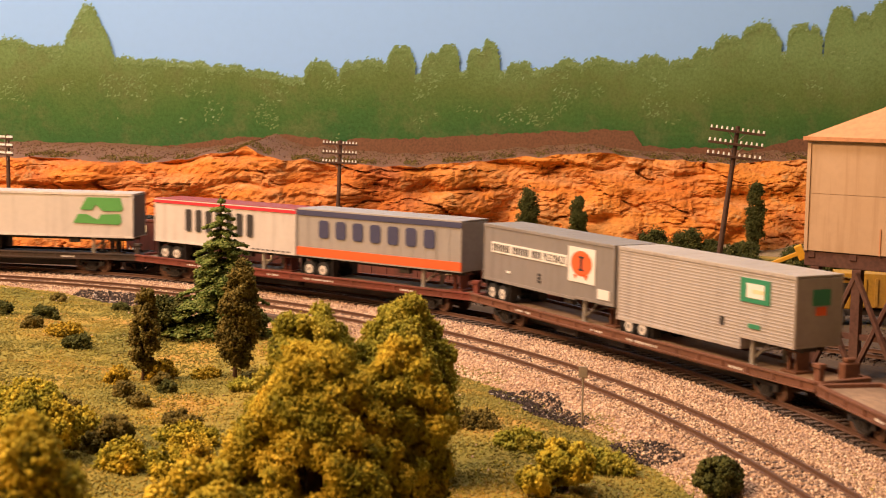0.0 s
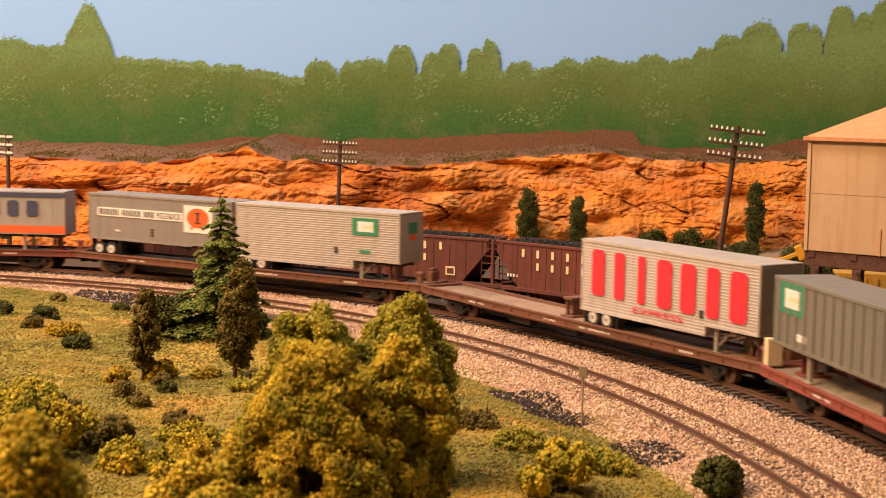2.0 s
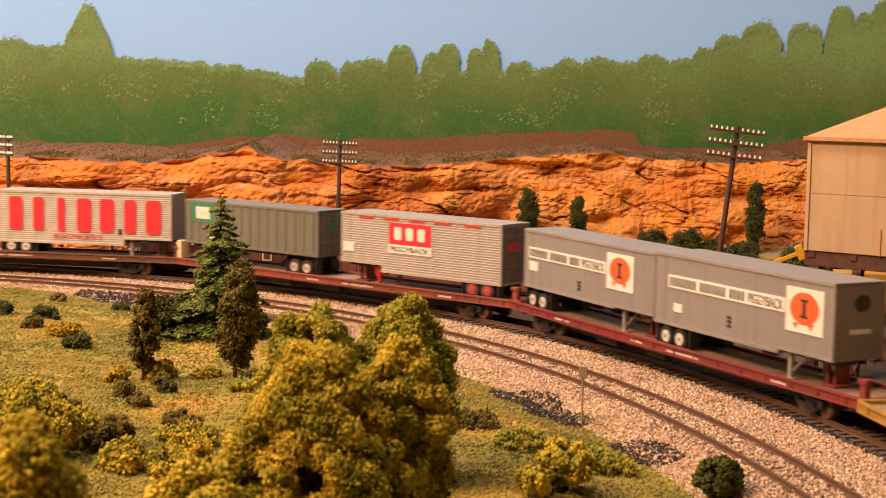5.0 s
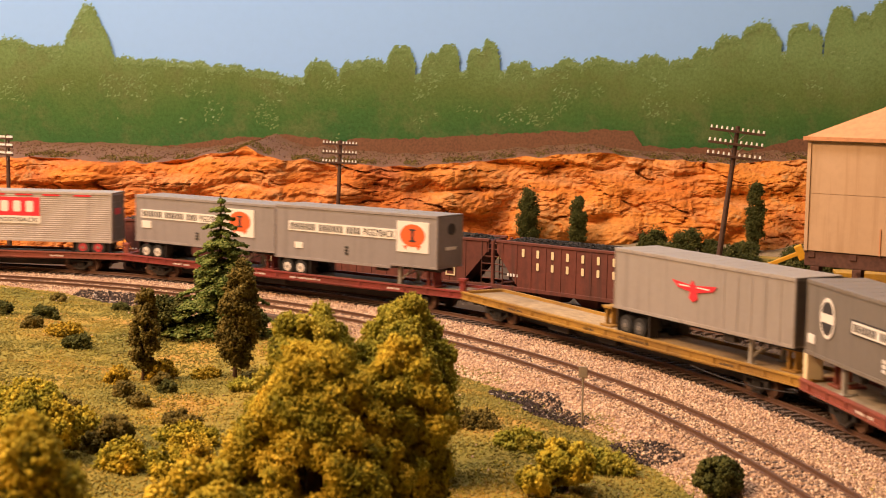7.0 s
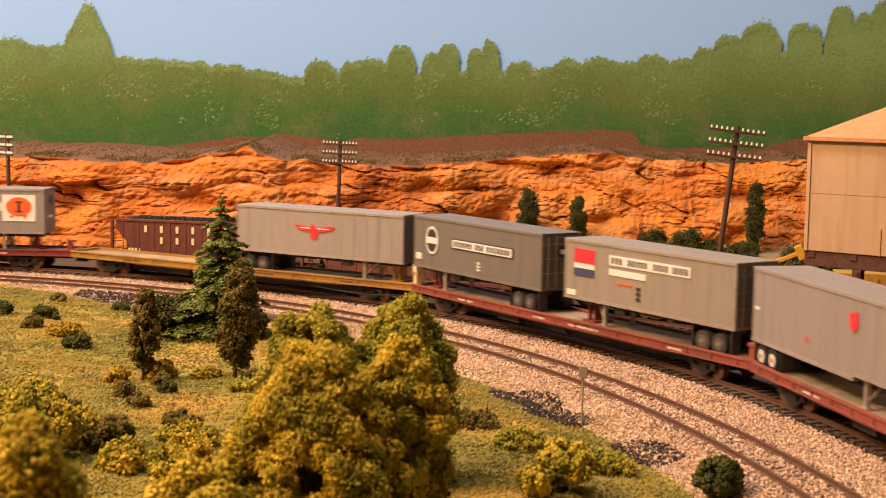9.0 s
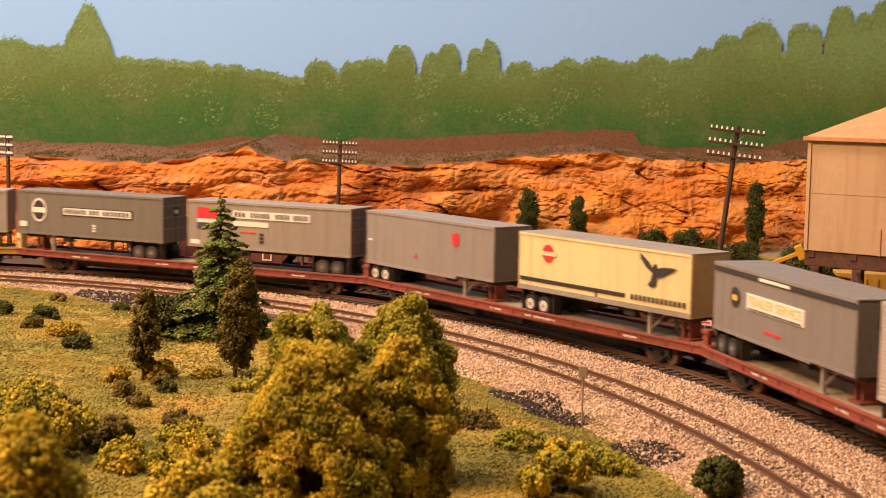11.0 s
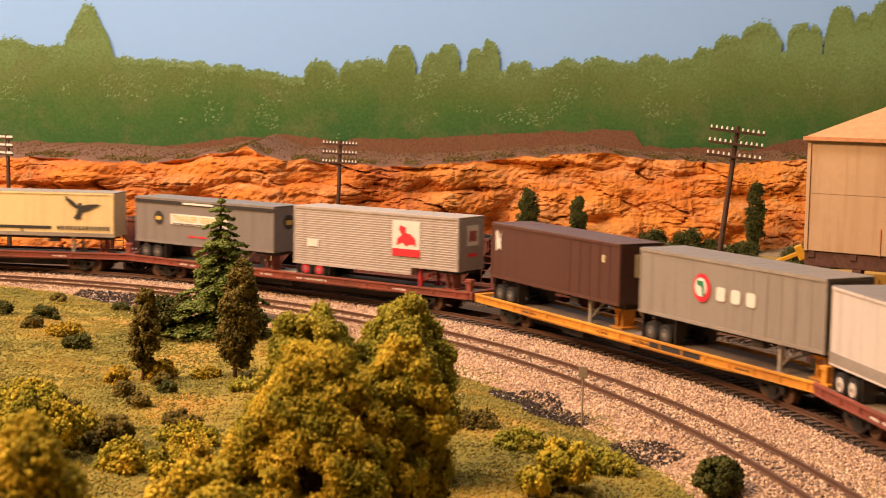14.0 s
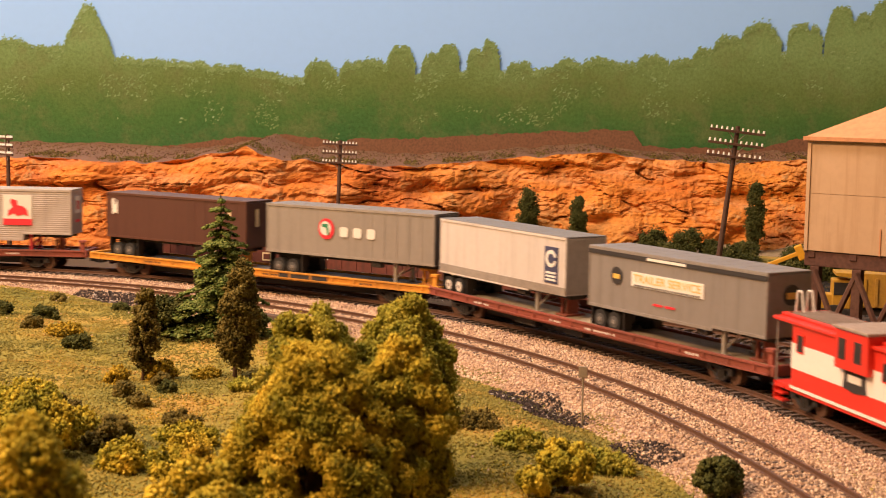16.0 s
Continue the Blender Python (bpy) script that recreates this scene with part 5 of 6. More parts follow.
def hopper():
    """Three-bay open hopper with ribbed sides, sloped ends, ladders and a coal load."""
    h = thing("hopper_car", None, "weathered dark red coal hopper with ribbed sides", "hopper car", "hoppers on the siding")
    prof = [(-70, 45), (-70, 37), (-52, 15), (52, 15), (70, 37), (70, 45)]
    for y in (-13.5, 13.5):
        bm = bmesh.new()
        a = [bm.verts.new((px, y - 0.5, pz)) for px, pz in prof]
        b = [bm.verts.new((px, y + 0.5, pz)) for px, pz in prof]
        bm.faces.new(a)
        bm.faces.new(b[::-1])
        for i in range(6):
            bm.faces.new((a[i], b[i], b[(i + 1) % 6], a[(i + 1) % 6]))
        part("side_sheet", bm, HOPPER_RED, h)
        bm = bmesh.new()
        o = math.copysign(1.0, y)
        for i in range(12):
            x = -66 + 12 * i
            lowz = 15 if abs(x) < 52 else 15 + (abs(x) - 52) * 1.22
            box(bm, x - 0.7, x + 0.7, y - 0.9 if o < 0 else y + 0.3, y - 0.3 if o < 0 else y + 0.9, lowz, 44)
        tagged(part("side_post", bm, HOPPER_RED, h), kind="stuff")
        part("top_chord", boxes((-71.5, 71.5, y - 1.1, y + 1.1, 44, 46), bevel=0.3), HOPPER_RED, h)
        part("side_sill", boxes((-76, 76, y - 1, y + 1, 12.6, 15.4), bevel=0.3), HOPPER_RED, h)
    for e in (-1, 1):
        bm = bmesh.new()
        vs = [bm.verts.new(c) for c in ((e * 70, -13, 38), (e * 70, 13, 38), (e * 44, 13, 12), (e * 44, -13, 12))]
        vt = [bm.verts.new(v.co + Vector((0, 0, -1))) for v in vs]
        bm.faces.new(vs)
        bm.faces.new(vt[::-1])
        part("slope_sheet", bm, HOPPER_RED, h)
        part("end_sheet", boxes(tuple(sorted((e * 70, e * 71))) + (-13.5, 13.5, 37, 45)), HOPPER_RED, h)
        for y in (-13.4, 13.4):
            part("corner_post", boxes(tuple(sorted((e * 73.5, e * 75.5))) + (y - 0.9, y + 0.9, 14, 45), bevel=0.2), HOPPER_RED, h)
            part("ladder", rods(*[((e * 66, y - math.copysign(0.2, y), z), (e * 74.5, y - math.copysign(0.2, y), z), 0.35) for z in (19, 24, 29, 34, 39, 43)], ((e * 66, y, 15), (e * 66, y, 44), 0.35)), HOPPER_RED, h)
        part("end_sill", boxes(tuple(sorted((e * 74, e * 77))) + (-13.5, 13.5, 11, 15), bevel=0.3), HOPPER_RED, h)
        part("coupler", boxes(tuple(sorted((e * 77, e * 81))) + (-1.8, 1.8, 10, 13)), MATS["black_part"], h)
        tr = part("truck", boxes((-3, 3, -10, 10, -1, 3), bevel=0.3), MATS["black_part"], h, m=at(e * 54, 0, 9.8))
        for y in (-11.2, 11.2):
            link("side_frame", SHARED["side_frameblack_part"], None, tr, m=at(0, y, -2))
        for x in (-9.3, 9.3):
            link("wheelset", SHARED["wheelset"], None, tr, m=at(x, 0, 0))
    for x in (-30, 0, 30):
        bm = bmesh.new()
        bmesh.ops.create_cone(bm, cap_ends=True, segments=4, radius1=8, radius2=17, depth=9, matrix=Matrix.Translation((x, 0, 11)) @ Matrix.Rotation(math.pi / 4, 4, "Z"))
        part("chute", bm, HOPPER_RED, h)
    r = np.random.default_rng(31)
    n = 4000
    c = np.stack([r.uniform(-69, 69, n), r.uniform(-12.5, 12.5, n), np.zeros(n)], -1)
    c[:, 2] = 44 + 3.0 * (1 - (c[:, 1] / 13) ** 2) * np.clip((70 - np.abs(c[:, 0])) / 12, 0, 1) + r.uniform(-0.3, 0.4, n)
    tagged(grains("coal_load", c, r.uniform(0.45, 1.0, n), MATS["coal_grain"], h, 32, label="heaped black coal"), kind="stuff")
    part("coal_base", boxes((-69.5, 69.5, -12.8, 12.8, 36, 44.2)), MATS["black_part"], h)
    part("lettering", glyphs(-54, 42, 36.2, 41.5, -14.45, 8, [0.3] * 8), MATS["decal_cream"], h, "faded white lettering bars")
    part("lettering", glyphs(-42, 30, 28.0, 33.0, -14.45, 6, [0.3] * 6), MATS["decal_cream"], h)
    part("lettering", glyphs(-62, -52, 22.0, 24, -14.2, 4), MATS["decal_white"], h)
    part("placard", boxes((40, 47, -14.6, -14.0, 19, 25)), MATS["decal_cream"], h)
    part("placard_face", boxes((41, 46, -14.7, -14.5, 20, 24)), HOPPER_RED, h)
    return h


def siding_pose(s):
    x, y, a = siding_line(s)
    return at(x, y, SIDING_Z, math.degrees(a)) @ Matrix.Diagonal((1.03, 1, 1, 1))


first = hopper()
first.matrix_world = siding_pose(190)
for s in (54, -82):
    copy_thing(first, siding_pose(s))


# ---- telegraph poles ----
def telegraph_pole(x, y, z, h, arm, gap, lean, turn, label):
    p = thing("telegraph_pole", at(x, y, z, turn, 0, lean), label, "telegraph pole", "telegraph poles along the line")
    part("pole", rods(((0, 0, -3), (0, 0, h), 2.1, 1.4), n=10), MATS["pole_wood"], p)
    for i in range(3):
        za = h - 3.5 - gap * i
        a = part("crossarm", boxes((-arm / 2, arm / 2, -2.6, -1.2, za - 0.8, za + 0.8), bevel=0.15), MATS["pole_wood"], p)
        for j in range(10):
            q = (j if j < 5 else j + 1) - 5
            xx = q * arm * 0.094
            part("insulator", rods(((xx, -1.9, za + 0.8), (xx, -1.9, za + 2.6), 0.75, 0.5), n=8), MATS["insulator_glass"], a)
        part("brace", rods(((1.5, -1.6, za - 5), (arm * 0.16, -1.6, za - 0.6), 0.3), ((-1.5, -1.6, za - 5), (-arm * 0.16, -1.6, za - 0.6), 0.3), n=5), MATS["steel_grey"], a)


telegraph_pole(166, 921, -8, 129, 34, 7.8, 6.2, -4, "leaning dark brown telegraph pole with three crossarms")
telegraph_pole(-89, 1235, -10, 107, 29, 7.6, 1.6, -6, "dark brown telegraph pole in front of the rock")
telegraph_pole(-362, 1240, -10, 107, 18.5, 6.6, -0.3, -40, "dark brown telegraph pole in front of the rock")


# ---- coal tipple ----
def tipple():
    wall = M("tipple_wall", (0.56, 0.385, 0.24), dark=0.92, scale=45, rough=0.7, grime=0.5, grime_colour=(0.42, 0.27, 0.15), streak=0.9)
    roofm = M("tipple_roof", (0.62, 0.30, 0.15), dark=0.8, scale=60, rough=0.8, grime=0.5, grime_colour=(0.45, 0.22, 0.11))
    timber = M("tipple_timber", (0.115, 0.05, 0.035), dark=0.6, scale=120, rough=0.85, grime=0.5, grime_colour=(0.2, 0.12, 0.08))
    W, D, Z0, Z1 = 104, 92, 58.5, 118
    t = thing("coal_tipple", at(191, 782, 0, -38), "tan sheet-metal coal tipple on dark timber legs", "coal tipple")
    part("bin", boxes((0, W, 0, D, Z0, Z1), bevel=0.4), wall, t)
    for i in range(2):
        for z0, z1 in ((Z0 + 0.3, 88.6), (88.85, Z1 - 1)):
            part("wall_panel", boxes((i * 52 + 0.08, i * 52 + 51.92, -0.4, 0.1, z0, z1), bevel=0.06), wall, t)
    part("corner_trim", boxes((-0.9, 1.2, -1.1, 1.0, Z0, Z1), bevel=0.2), wall, t)
    part("rust_strip", boxes((40, 40.7, -0.9, -0.4, Z0, Z0 + 14)), roofm, t)
    bm = bmesh.new()
    o = 2.5
    base = [bm.verts.new(c) for c in ((-o, -o, Z1), (W + o, -o, Z1), (W + o, D + o, Z1), (-o, D + o, Z1))]
    top = [bm.verts.new(c) for c in ((W * 0.46, D * 0.5, Z1 + 26), (W * 0.54, D * 0.5, Z1 + 26))]
    for q in ((base[0], base[1], top[1], top[0]), (base[1], base[2], top[1]), (base[2], base[3], top[0], top[1]), (base[3], base[0], top[0]), base[::-1]):
        bm.faces.new(q)
    roof = part("roof", bm, roofm, t, "rusty orange hipped roof")
    part("eave", boxes((-o, W + o, -o - 0.4, -o + 0.4, Z1 - 1.6, Z1 + 0.4), (-o - 0.4, -o + 0.4, -o, D + o, Z1 - 1.6, Z1 + 0.4)), roofm, roof)
    for y in (3, D - 3):
        part("beam", boxes((-1, W + 1, y - 2.5, y + 2.5, Z0 - 8, Z0 - 0.1), bevel=0.4), timber, t)
    for x in (3, 26, 50, 76, W - 3):
        part("joist", boxes((x - 2, x + 2, 0, D, Z0 - 3.5, Z0 - 0.2), bevel=0.3), timber, t)
    for x in (5, 28, 52, 78, W - 4):
        for y in (3, D - 3):
            if y > 10 and x < 60:
                continue
            part("leg", boxes((x - 2.5, x + 2.5, y - 2.5, y + 2.5, -8, Z0 - 8), bevel=0.4), timber, t)
    for x0, x1 in ((5, 28), (28, 52), (52, 78)):
        part("brace", rods(((x0, 0, Z0 - 10), (x1, 0, -4), 1.7), n=6), timber, t)
        part("brace", rods(((x1, 1.5, Z0 - 10), (x0, 1.5, -4), 1.7), n=6), timber, t)
        part("tie_beam", boxes((x0, x1, 1.2, 4.2, 14, 17)), timber, t)


tipple()


# ---- yellow machines and small yard things ----
def pump_jack():
    y = MATS["machine_yellow"]
    p = thing("pump_jack", at(247, 1108, -8, -12) @ Matrix.Scale(1.18, 4), "bright yellow oil pump jack on coal-strewn ground", "pump jack")
    part("base", boxes((-13, 13, -3, 3, 0, 1.4), bevel=0.2), y, p)
    part("post", rods(((-2, -3, 1), (2, 0, 19), 0.9), ((6, -3, 1), (2, 0, 19), 0.9), ((2, 4, 1), (2, 0, 19), 0.9)), y, p)
    part("walking_beam", boxes((-12, 14, -1.3, 1.3, -1.3, 1.3), bevel=0.3), y, p, m=at(2, 0, 20.5, 0, 0, -24))
    part("horse_head", boxes((13, 18, -1.5, 1.5, -5, 5), bevel=0.8), y, p, m=at(2, 0, 20.5, 0, 0, -24))
    part("counterweight", boxes((-17, -10, -2, 2, -3, 2.4), bevel=0.5), y, p, m=at(2, 0, 20.5, 0, 0, -24))
    part("gear_box", boxes((-9, -3, -2.5, 2.5, 1.4, 9), bevel=0.6), y, p)
    part("crank", rods(((-6, -3, 6), (-6, -2, 6), 3.4), n=16), y, p)


pump_jack()


def dump_truck():
    # Machine yellow darkened for the tipple's shadow over the truck, plus some grime.
    y = M("shaded_yellow", (0.50, 0.28, 0.025), dark=0.75, rough=0.6, grime=0.6)
    p = thing("dump_truck", at(255, 958, -7, -8) @ Matrix.Scale(0.9, 4), "yellow quarry dump truck with dusty black tyres", "dump truck")
    part("chassis", boxes((-14, 52, -9, 9, 8, 12), bevel=0.4), MATS["black_part"], p)
    part("hood", boxes((-16, -3, -7, 7, 11, 22), bevel=0.8), y, p)
    cab = part("cab", boxes((-4, 9, -9, 5, 12, 33), bevel=0.8), y, p)
    part("windscreen", boxes((-3, 8, -9.4, -8.9, 22, 31), bevel=0.2), MATS["black_part"], cab)
    part("bumper", boxes((-19, -16, -9, 9, 4, 12), bevel=0.6), y, p)
    bm = bmesh.new()
    pts = [(11, 14), (14, 34), (-2, 36), (-2, 38), (62, 38), (66, 26), (56, 14)]
    a = [bm.verts.new((px, -12, pz)) for px, pz in pts]
    b = [bm.verts.new((px, 12, pz)) for px, pz in pts]
    bm.faces.new(a)
    bm.faces.new(b[::-1])
    for i in range(len(pts)):
        bm.faces.new((a[i], b[i], b[(i + 1) % 7], a[(i + 1) % 7]))
    bed = part("dump_bed", bm, y, p)
    tagged(part("bed_rib", boxes(*[(x, x + 2, -13, -12, 15, 35) for x in range(17, 60, 8)]), y, bed), kind="stuff")
    for x in (-2, 38):
        for yy in (-1, 1):
            w = part("tyre", rods(((x, yy * 6, 7.5), (x, yy * 12, 7.5), 7.5), n=24), MATS["tyre_rubber"], p)
            part("rim", rods(((x, yy * 11.5, 7.5), (x, yy * 12.3, 7.5), 3.4), n=14), MATS["rim_grey"], w)


dump_truck()
sg = thing("yard_sign", at(160, 897, -7, -20), "small red and white warning sign on a post", "sign")
part("post", rods(((0, 0, 0), (0, 0, 14), 0.5)), MATS["steel_grey"], sg)
brd = part("board", boxes((-4, 4, -0.9, -0.3, 7, 15)), MATS["decal_white"], sg)
part("red_field", boxes((-3.7, 3.7, -1.0, -0.85, 10.5, 14.7), (-3, 3, -1.0, -0.85, 8.2, 9.2)), MATS["decal_red"], brd)
ms = thing("track_marker", at(60.5, 626, 0, -10), "thin grey marker post with a square plate beside the track", "marker post")
part("post", rods(((0, 0, -3), (0, 0, 20), 0.45)), M("marker_grey", (0.36, 0.31, 0.25)), ms)
part("plate", boxes((-1.9, 1.9, -0.8, 0.0, 18.5, 23.5), bevel=0.3), MATS["marker_grey"], ms)
cr = thing("loading_ramp", at(-105, 893, -1, -38), "short dark timber crossing plank beside the empty track", "plank")
part("plank", boxes((-9, 9, -2.5, 2.5, 0, 4), bevel=0.3), MATS["tie_wood"], cr)
sh = thing("tan_shed", at(178, 1270, -9, -25), "small tan tarpaulin-covered stack by the bushes", "stack")
part("cover", boxes((-13, 13, -8, 8, 0, 10), (-10, 10, -6, 6, 10, 13), bevel=1.5), M("tarpaulin", (0.45, 0.32, 0.17), rough=0.9), sh)


# ---- trees and bushes ----
def ball_points(r, n):
    v = r.normal(size=(n, 3))
    return v / np.linalg.norm(v, axis=1)[:, None]


def foam_crown(seed, h0, h1, w, lobes, per, size, taper=0.0, lump=0.30, fray=0.2):
    """Centres and sizes of foam clumps on a lumpy crown between heights h0 and h1, and its lobes."""
    r = np.random.default_rng(seed)
    d = ball_points(r, lobes)
    q = (d[:, 2] + 1) / 2
    c = d * np.array([w / 2, w / 2, (h1 - h0) / 2]) * r.uniform(0.62, 0.86, (lobes, 1))
    c[:, :2] *= (1 - taper * q)[:, None]
    c[:, 2] += (h0 + h1) / 2
    rad = w * lump * r.uniform(0.55, 1.0, lobes) * (1 - 0.55 * taper * q)
    keep = c[:, 2] > min(h0, 0.0) * 0.25 - 2
    c, rad = c[keep], rad[keep]
    out, sz = [], []
    for i in range(len(c)):
        p = ball_points(r, per) * (rad[i] * (0.86 + fray * r.random(per) ** 3))[:, None]
        out.append(c[i] + p)
        sz.append(r.uniform(size[0], size[1], per) * r.choice([0.6, 1.0, 1.25], per))
    return np.concatenate(out), np.concatenate(sz), c, rad


def foam_plant(kind, x, y, h, w, label, leaf, seed, lobes=18, per=160, size=(0.6, 1.3), taper=0.0, foot=0.12, lump=0.30, z=None, lean=0.0, category="bush", trunk=True, group="", fray=0.25):
    z = float(ground_z([x], [y])[0]) if z is None else z
    t = thing(kind, at(x, y, z, 0, 0, lean), label, category, group)
    pts, sz, c, rad = foam_crown(seed, h * foot, h, w, lobes, per, size, taper, lump, fray)
    crown = grains("crown", pts, sz, MATS[leaf], t, seed + 1, sharp=True, soft=fray < 0.5)
    tagged(crown, kind="stuff")
    # Inner lumps close the gaps; under gold and green leaf their colour holds the shade.
    core = grains("inner_crown", c, rad * (0.84 if fray < 0.5 else 0.66), MATS["foam_core_shade"] if leaf in ("foam_gold", "foam_green") else MATS[leaf], t, seed + 2, soft=True)
    if trunk:
        part("trunk", rods(((0, 0, -1), (0, 0, h * 0.6), max(0.7, w * 0.05), 0.5), ((0, 0, h * 0.2), (w * 0.22, -1, h * 0.42), 0.6, 0.3), ((0, 0, h * 0.25), (-w * 0.22, 1, h * 0.5), 0.6, 0.3)), MATS["pole_wood"], t)
    return t


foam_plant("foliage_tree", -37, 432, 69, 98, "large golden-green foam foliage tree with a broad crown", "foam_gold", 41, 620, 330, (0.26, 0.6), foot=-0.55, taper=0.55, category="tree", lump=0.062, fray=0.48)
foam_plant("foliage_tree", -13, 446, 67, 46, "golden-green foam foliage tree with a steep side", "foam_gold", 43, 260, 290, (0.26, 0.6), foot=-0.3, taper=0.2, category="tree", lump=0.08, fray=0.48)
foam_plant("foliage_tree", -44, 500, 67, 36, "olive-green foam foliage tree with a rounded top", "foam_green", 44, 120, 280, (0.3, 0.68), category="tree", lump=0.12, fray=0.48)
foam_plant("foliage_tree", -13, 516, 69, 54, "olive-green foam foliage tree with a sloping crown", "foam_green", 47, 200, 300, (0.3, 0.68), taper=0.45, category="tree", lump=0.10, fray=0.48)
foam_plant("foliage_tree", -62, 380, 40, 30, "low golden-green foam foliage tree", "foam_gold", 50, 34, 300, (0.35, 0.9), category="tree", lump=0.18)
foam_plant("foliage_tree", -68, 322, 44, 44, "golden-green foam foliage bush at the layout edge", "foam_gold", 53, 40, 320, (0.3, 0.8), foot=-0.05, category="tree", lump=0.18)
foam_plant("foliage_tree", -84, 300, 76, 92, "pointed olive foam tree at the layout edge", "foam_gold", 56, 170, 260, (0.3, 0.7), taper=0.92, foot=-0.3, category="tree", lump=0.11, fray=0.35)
foam_plant("foliage_bush", -143, 520, 25, 30, "yellow-green foam bush on the slope", "foam_gold", 59, 40, 180, (0.4, 0.9), lump=0.17)
foam_plant("foliage_bush", -121, 545, 12, 14, "dark olive foam bush on the slope", "foam_olive", 60, 24, 150, (0.4, 0.9), foot=-0.15, lump=0.18, trunk=False)
foam_plant("spindle_tree", -98, 699, 61, 22, "narrow olive foam tree with a ragged outline", "foam_olive", 62, 90, 200, (0.35, 0.85), taper=0.45, foot=-0.02, lump=0.15, fray=1.0, lean=4, category="tree")
foam_plant("spindle_tree", -139, 686, 47, 16, "thin dark olive foam tree with open gaps", "foam_olive", 65, 60, 110, (0.35, 0.85), taper=0.35, foot=0.08, lump=0.14, fray=0.9, lean=3, category="tree")
foam_plant("foliage_bush", -150, 806, 22, 27, "dense dark green bush beside the fir", "foam_dark", 68, 50, 160, (0.4, 0.9), lump=0.14, fray=0.8)
foam_plant("foliage_bush", -104, 792, 16, 22, "dark green bush beside the fir", "foam_dark", 69, 40, 150, (0.4, 0.9), lump=0.14, fray=0.8)
foam_plant("foliage_bush", 44, 506, 18, 20, "golden-green foam bush near the ballast", "foam_gold", 71, 34, 160, (0.35, 0.8), lump=0.17)
foam_plant("foliage_bush", 33, 500, 9, 15, "low olive foam bush near the ballast", "foam_gold", 73, 20, 120, (0.35, 0.8), lump=0.18)
foam_plant("foliage_bush", 97, 510, 16, 18, "dark green foam bush near the ballast", "foam_dark", 74, 34, 160, (0.35, 0.8), lump=0.17)
for i, (x, y, h, w, leaf) in enumerate(((-231, 862, 7, 17, "foam_dark"), (-188, 765, 7, 16, "foam_dark"), (-262, 872, 9, 18, "foam_dark"), (-226, 815, 6, 12, "foam_olive"), (-131, 690, 9, 16, "foam_yellow"), (-148, 672, 8, 12, "foam_yellow"),
                                        (-127, 670, 6, 9, "foam_olive"), (-138, 640, 6, 10, "foam_olive"), (-122, 655, 6, 9, "foam_dark"), (-128, 622, 5, 10, "foam_olive"), (-112, 700, 4, 14, "foam_yellow"), (-196, 900, 4, 10, "foam_dark"),
                                        (-240, 925, 4, 9, "foam_olive"), (-205, 800, 4, 22, "foam_yellow"), (-96, 560, 6, 26, "foam_gold"), (-104, 590, 5, 16, "foam_olive"), (-180, 640, 6, 26, "foam_gold"), (-88, 660, 4, 14, "foam_green"), (30, 560, 5, 20, "foam_green"), (60, 545, 5, 26, "foam_green"), (15, 590, 5, 22, "foam_olive"),
                                        (-173, 600, 12, 22, "foam_gold"), (-157, 582, 13, 20, "foam_gold"), (-147, 572, 15, 16, "foam_olive"), (-134, 545, 14, 20, "foam_gold"), (-122, 534, 12, 16, "foam_olive"), (-110, 512, 10, 22, "foam_gold"), (-92, 507, 9, 20, "foam_gold"), (-82, 500, 15, 16, "foam_yellow"))):
    foam_plant("shrub", x, y, h, w, {"foam_dark": "small dark green foam shrub on the turf", "foam_olive": "small olive foam shrub on the turf", "foam_yellow": "small yellow foam shrub on the turf"}.get(leaf, "small golden-green foam shrub on the turf"), leaf, 80 + 3 * i, 34, 100, (0.3, 0.8), foot=-0.4, lump=0.12, trunk=False, group="shrubs on the turf", fray=0.9)
for i, (x, y, h, w, z, lab) in enumerate(((78, 1372, 56, 17, -1, "tall dark green foam tree against the rock"), (124, 1372, 52, 13, -2, "tall dark green foam tree against the rock"), (287, 1370, 76, 15, -8, "tall narrow dark green foam tree against the rock"))):
    foam_plant("rock_tree", x, y, h, w, lab, "foam_dark", 150 + 4 * i, 48, 330, (0.35, 0.9), taper=0.25, foot=-0.05, lump=0.25, fray=1.3, z=z, category="tree", group="trees along the rock", trunk=False)
for i, (x, y, h, w, z) in enumerate(((190, 1350, 20, 24, -3), (222, 1345, 24, 26, -5), (240, 1340, 16, 16, -6), (272, 1330, 15, 26, -8), (310, 1300, 16, 24, -8), (200, 1300, 14, 30, -8), (222, 1165, 34, 28, -8), (241, 1175, 24, 22, -8), (278, 1180, 22, 28, -8), (305, 1185, 18, 26, -8))):
    foam_plant("rock_bush", x, y, h, w, "dark green foam bush at the foot of the rock", "foam_dark", 170 + 4 * i, 34, 260, (0.4, 0.95), foot=-0.3, lump=0.17, fray=1.2, z=z, group="bushes along the rock", trunk=False)


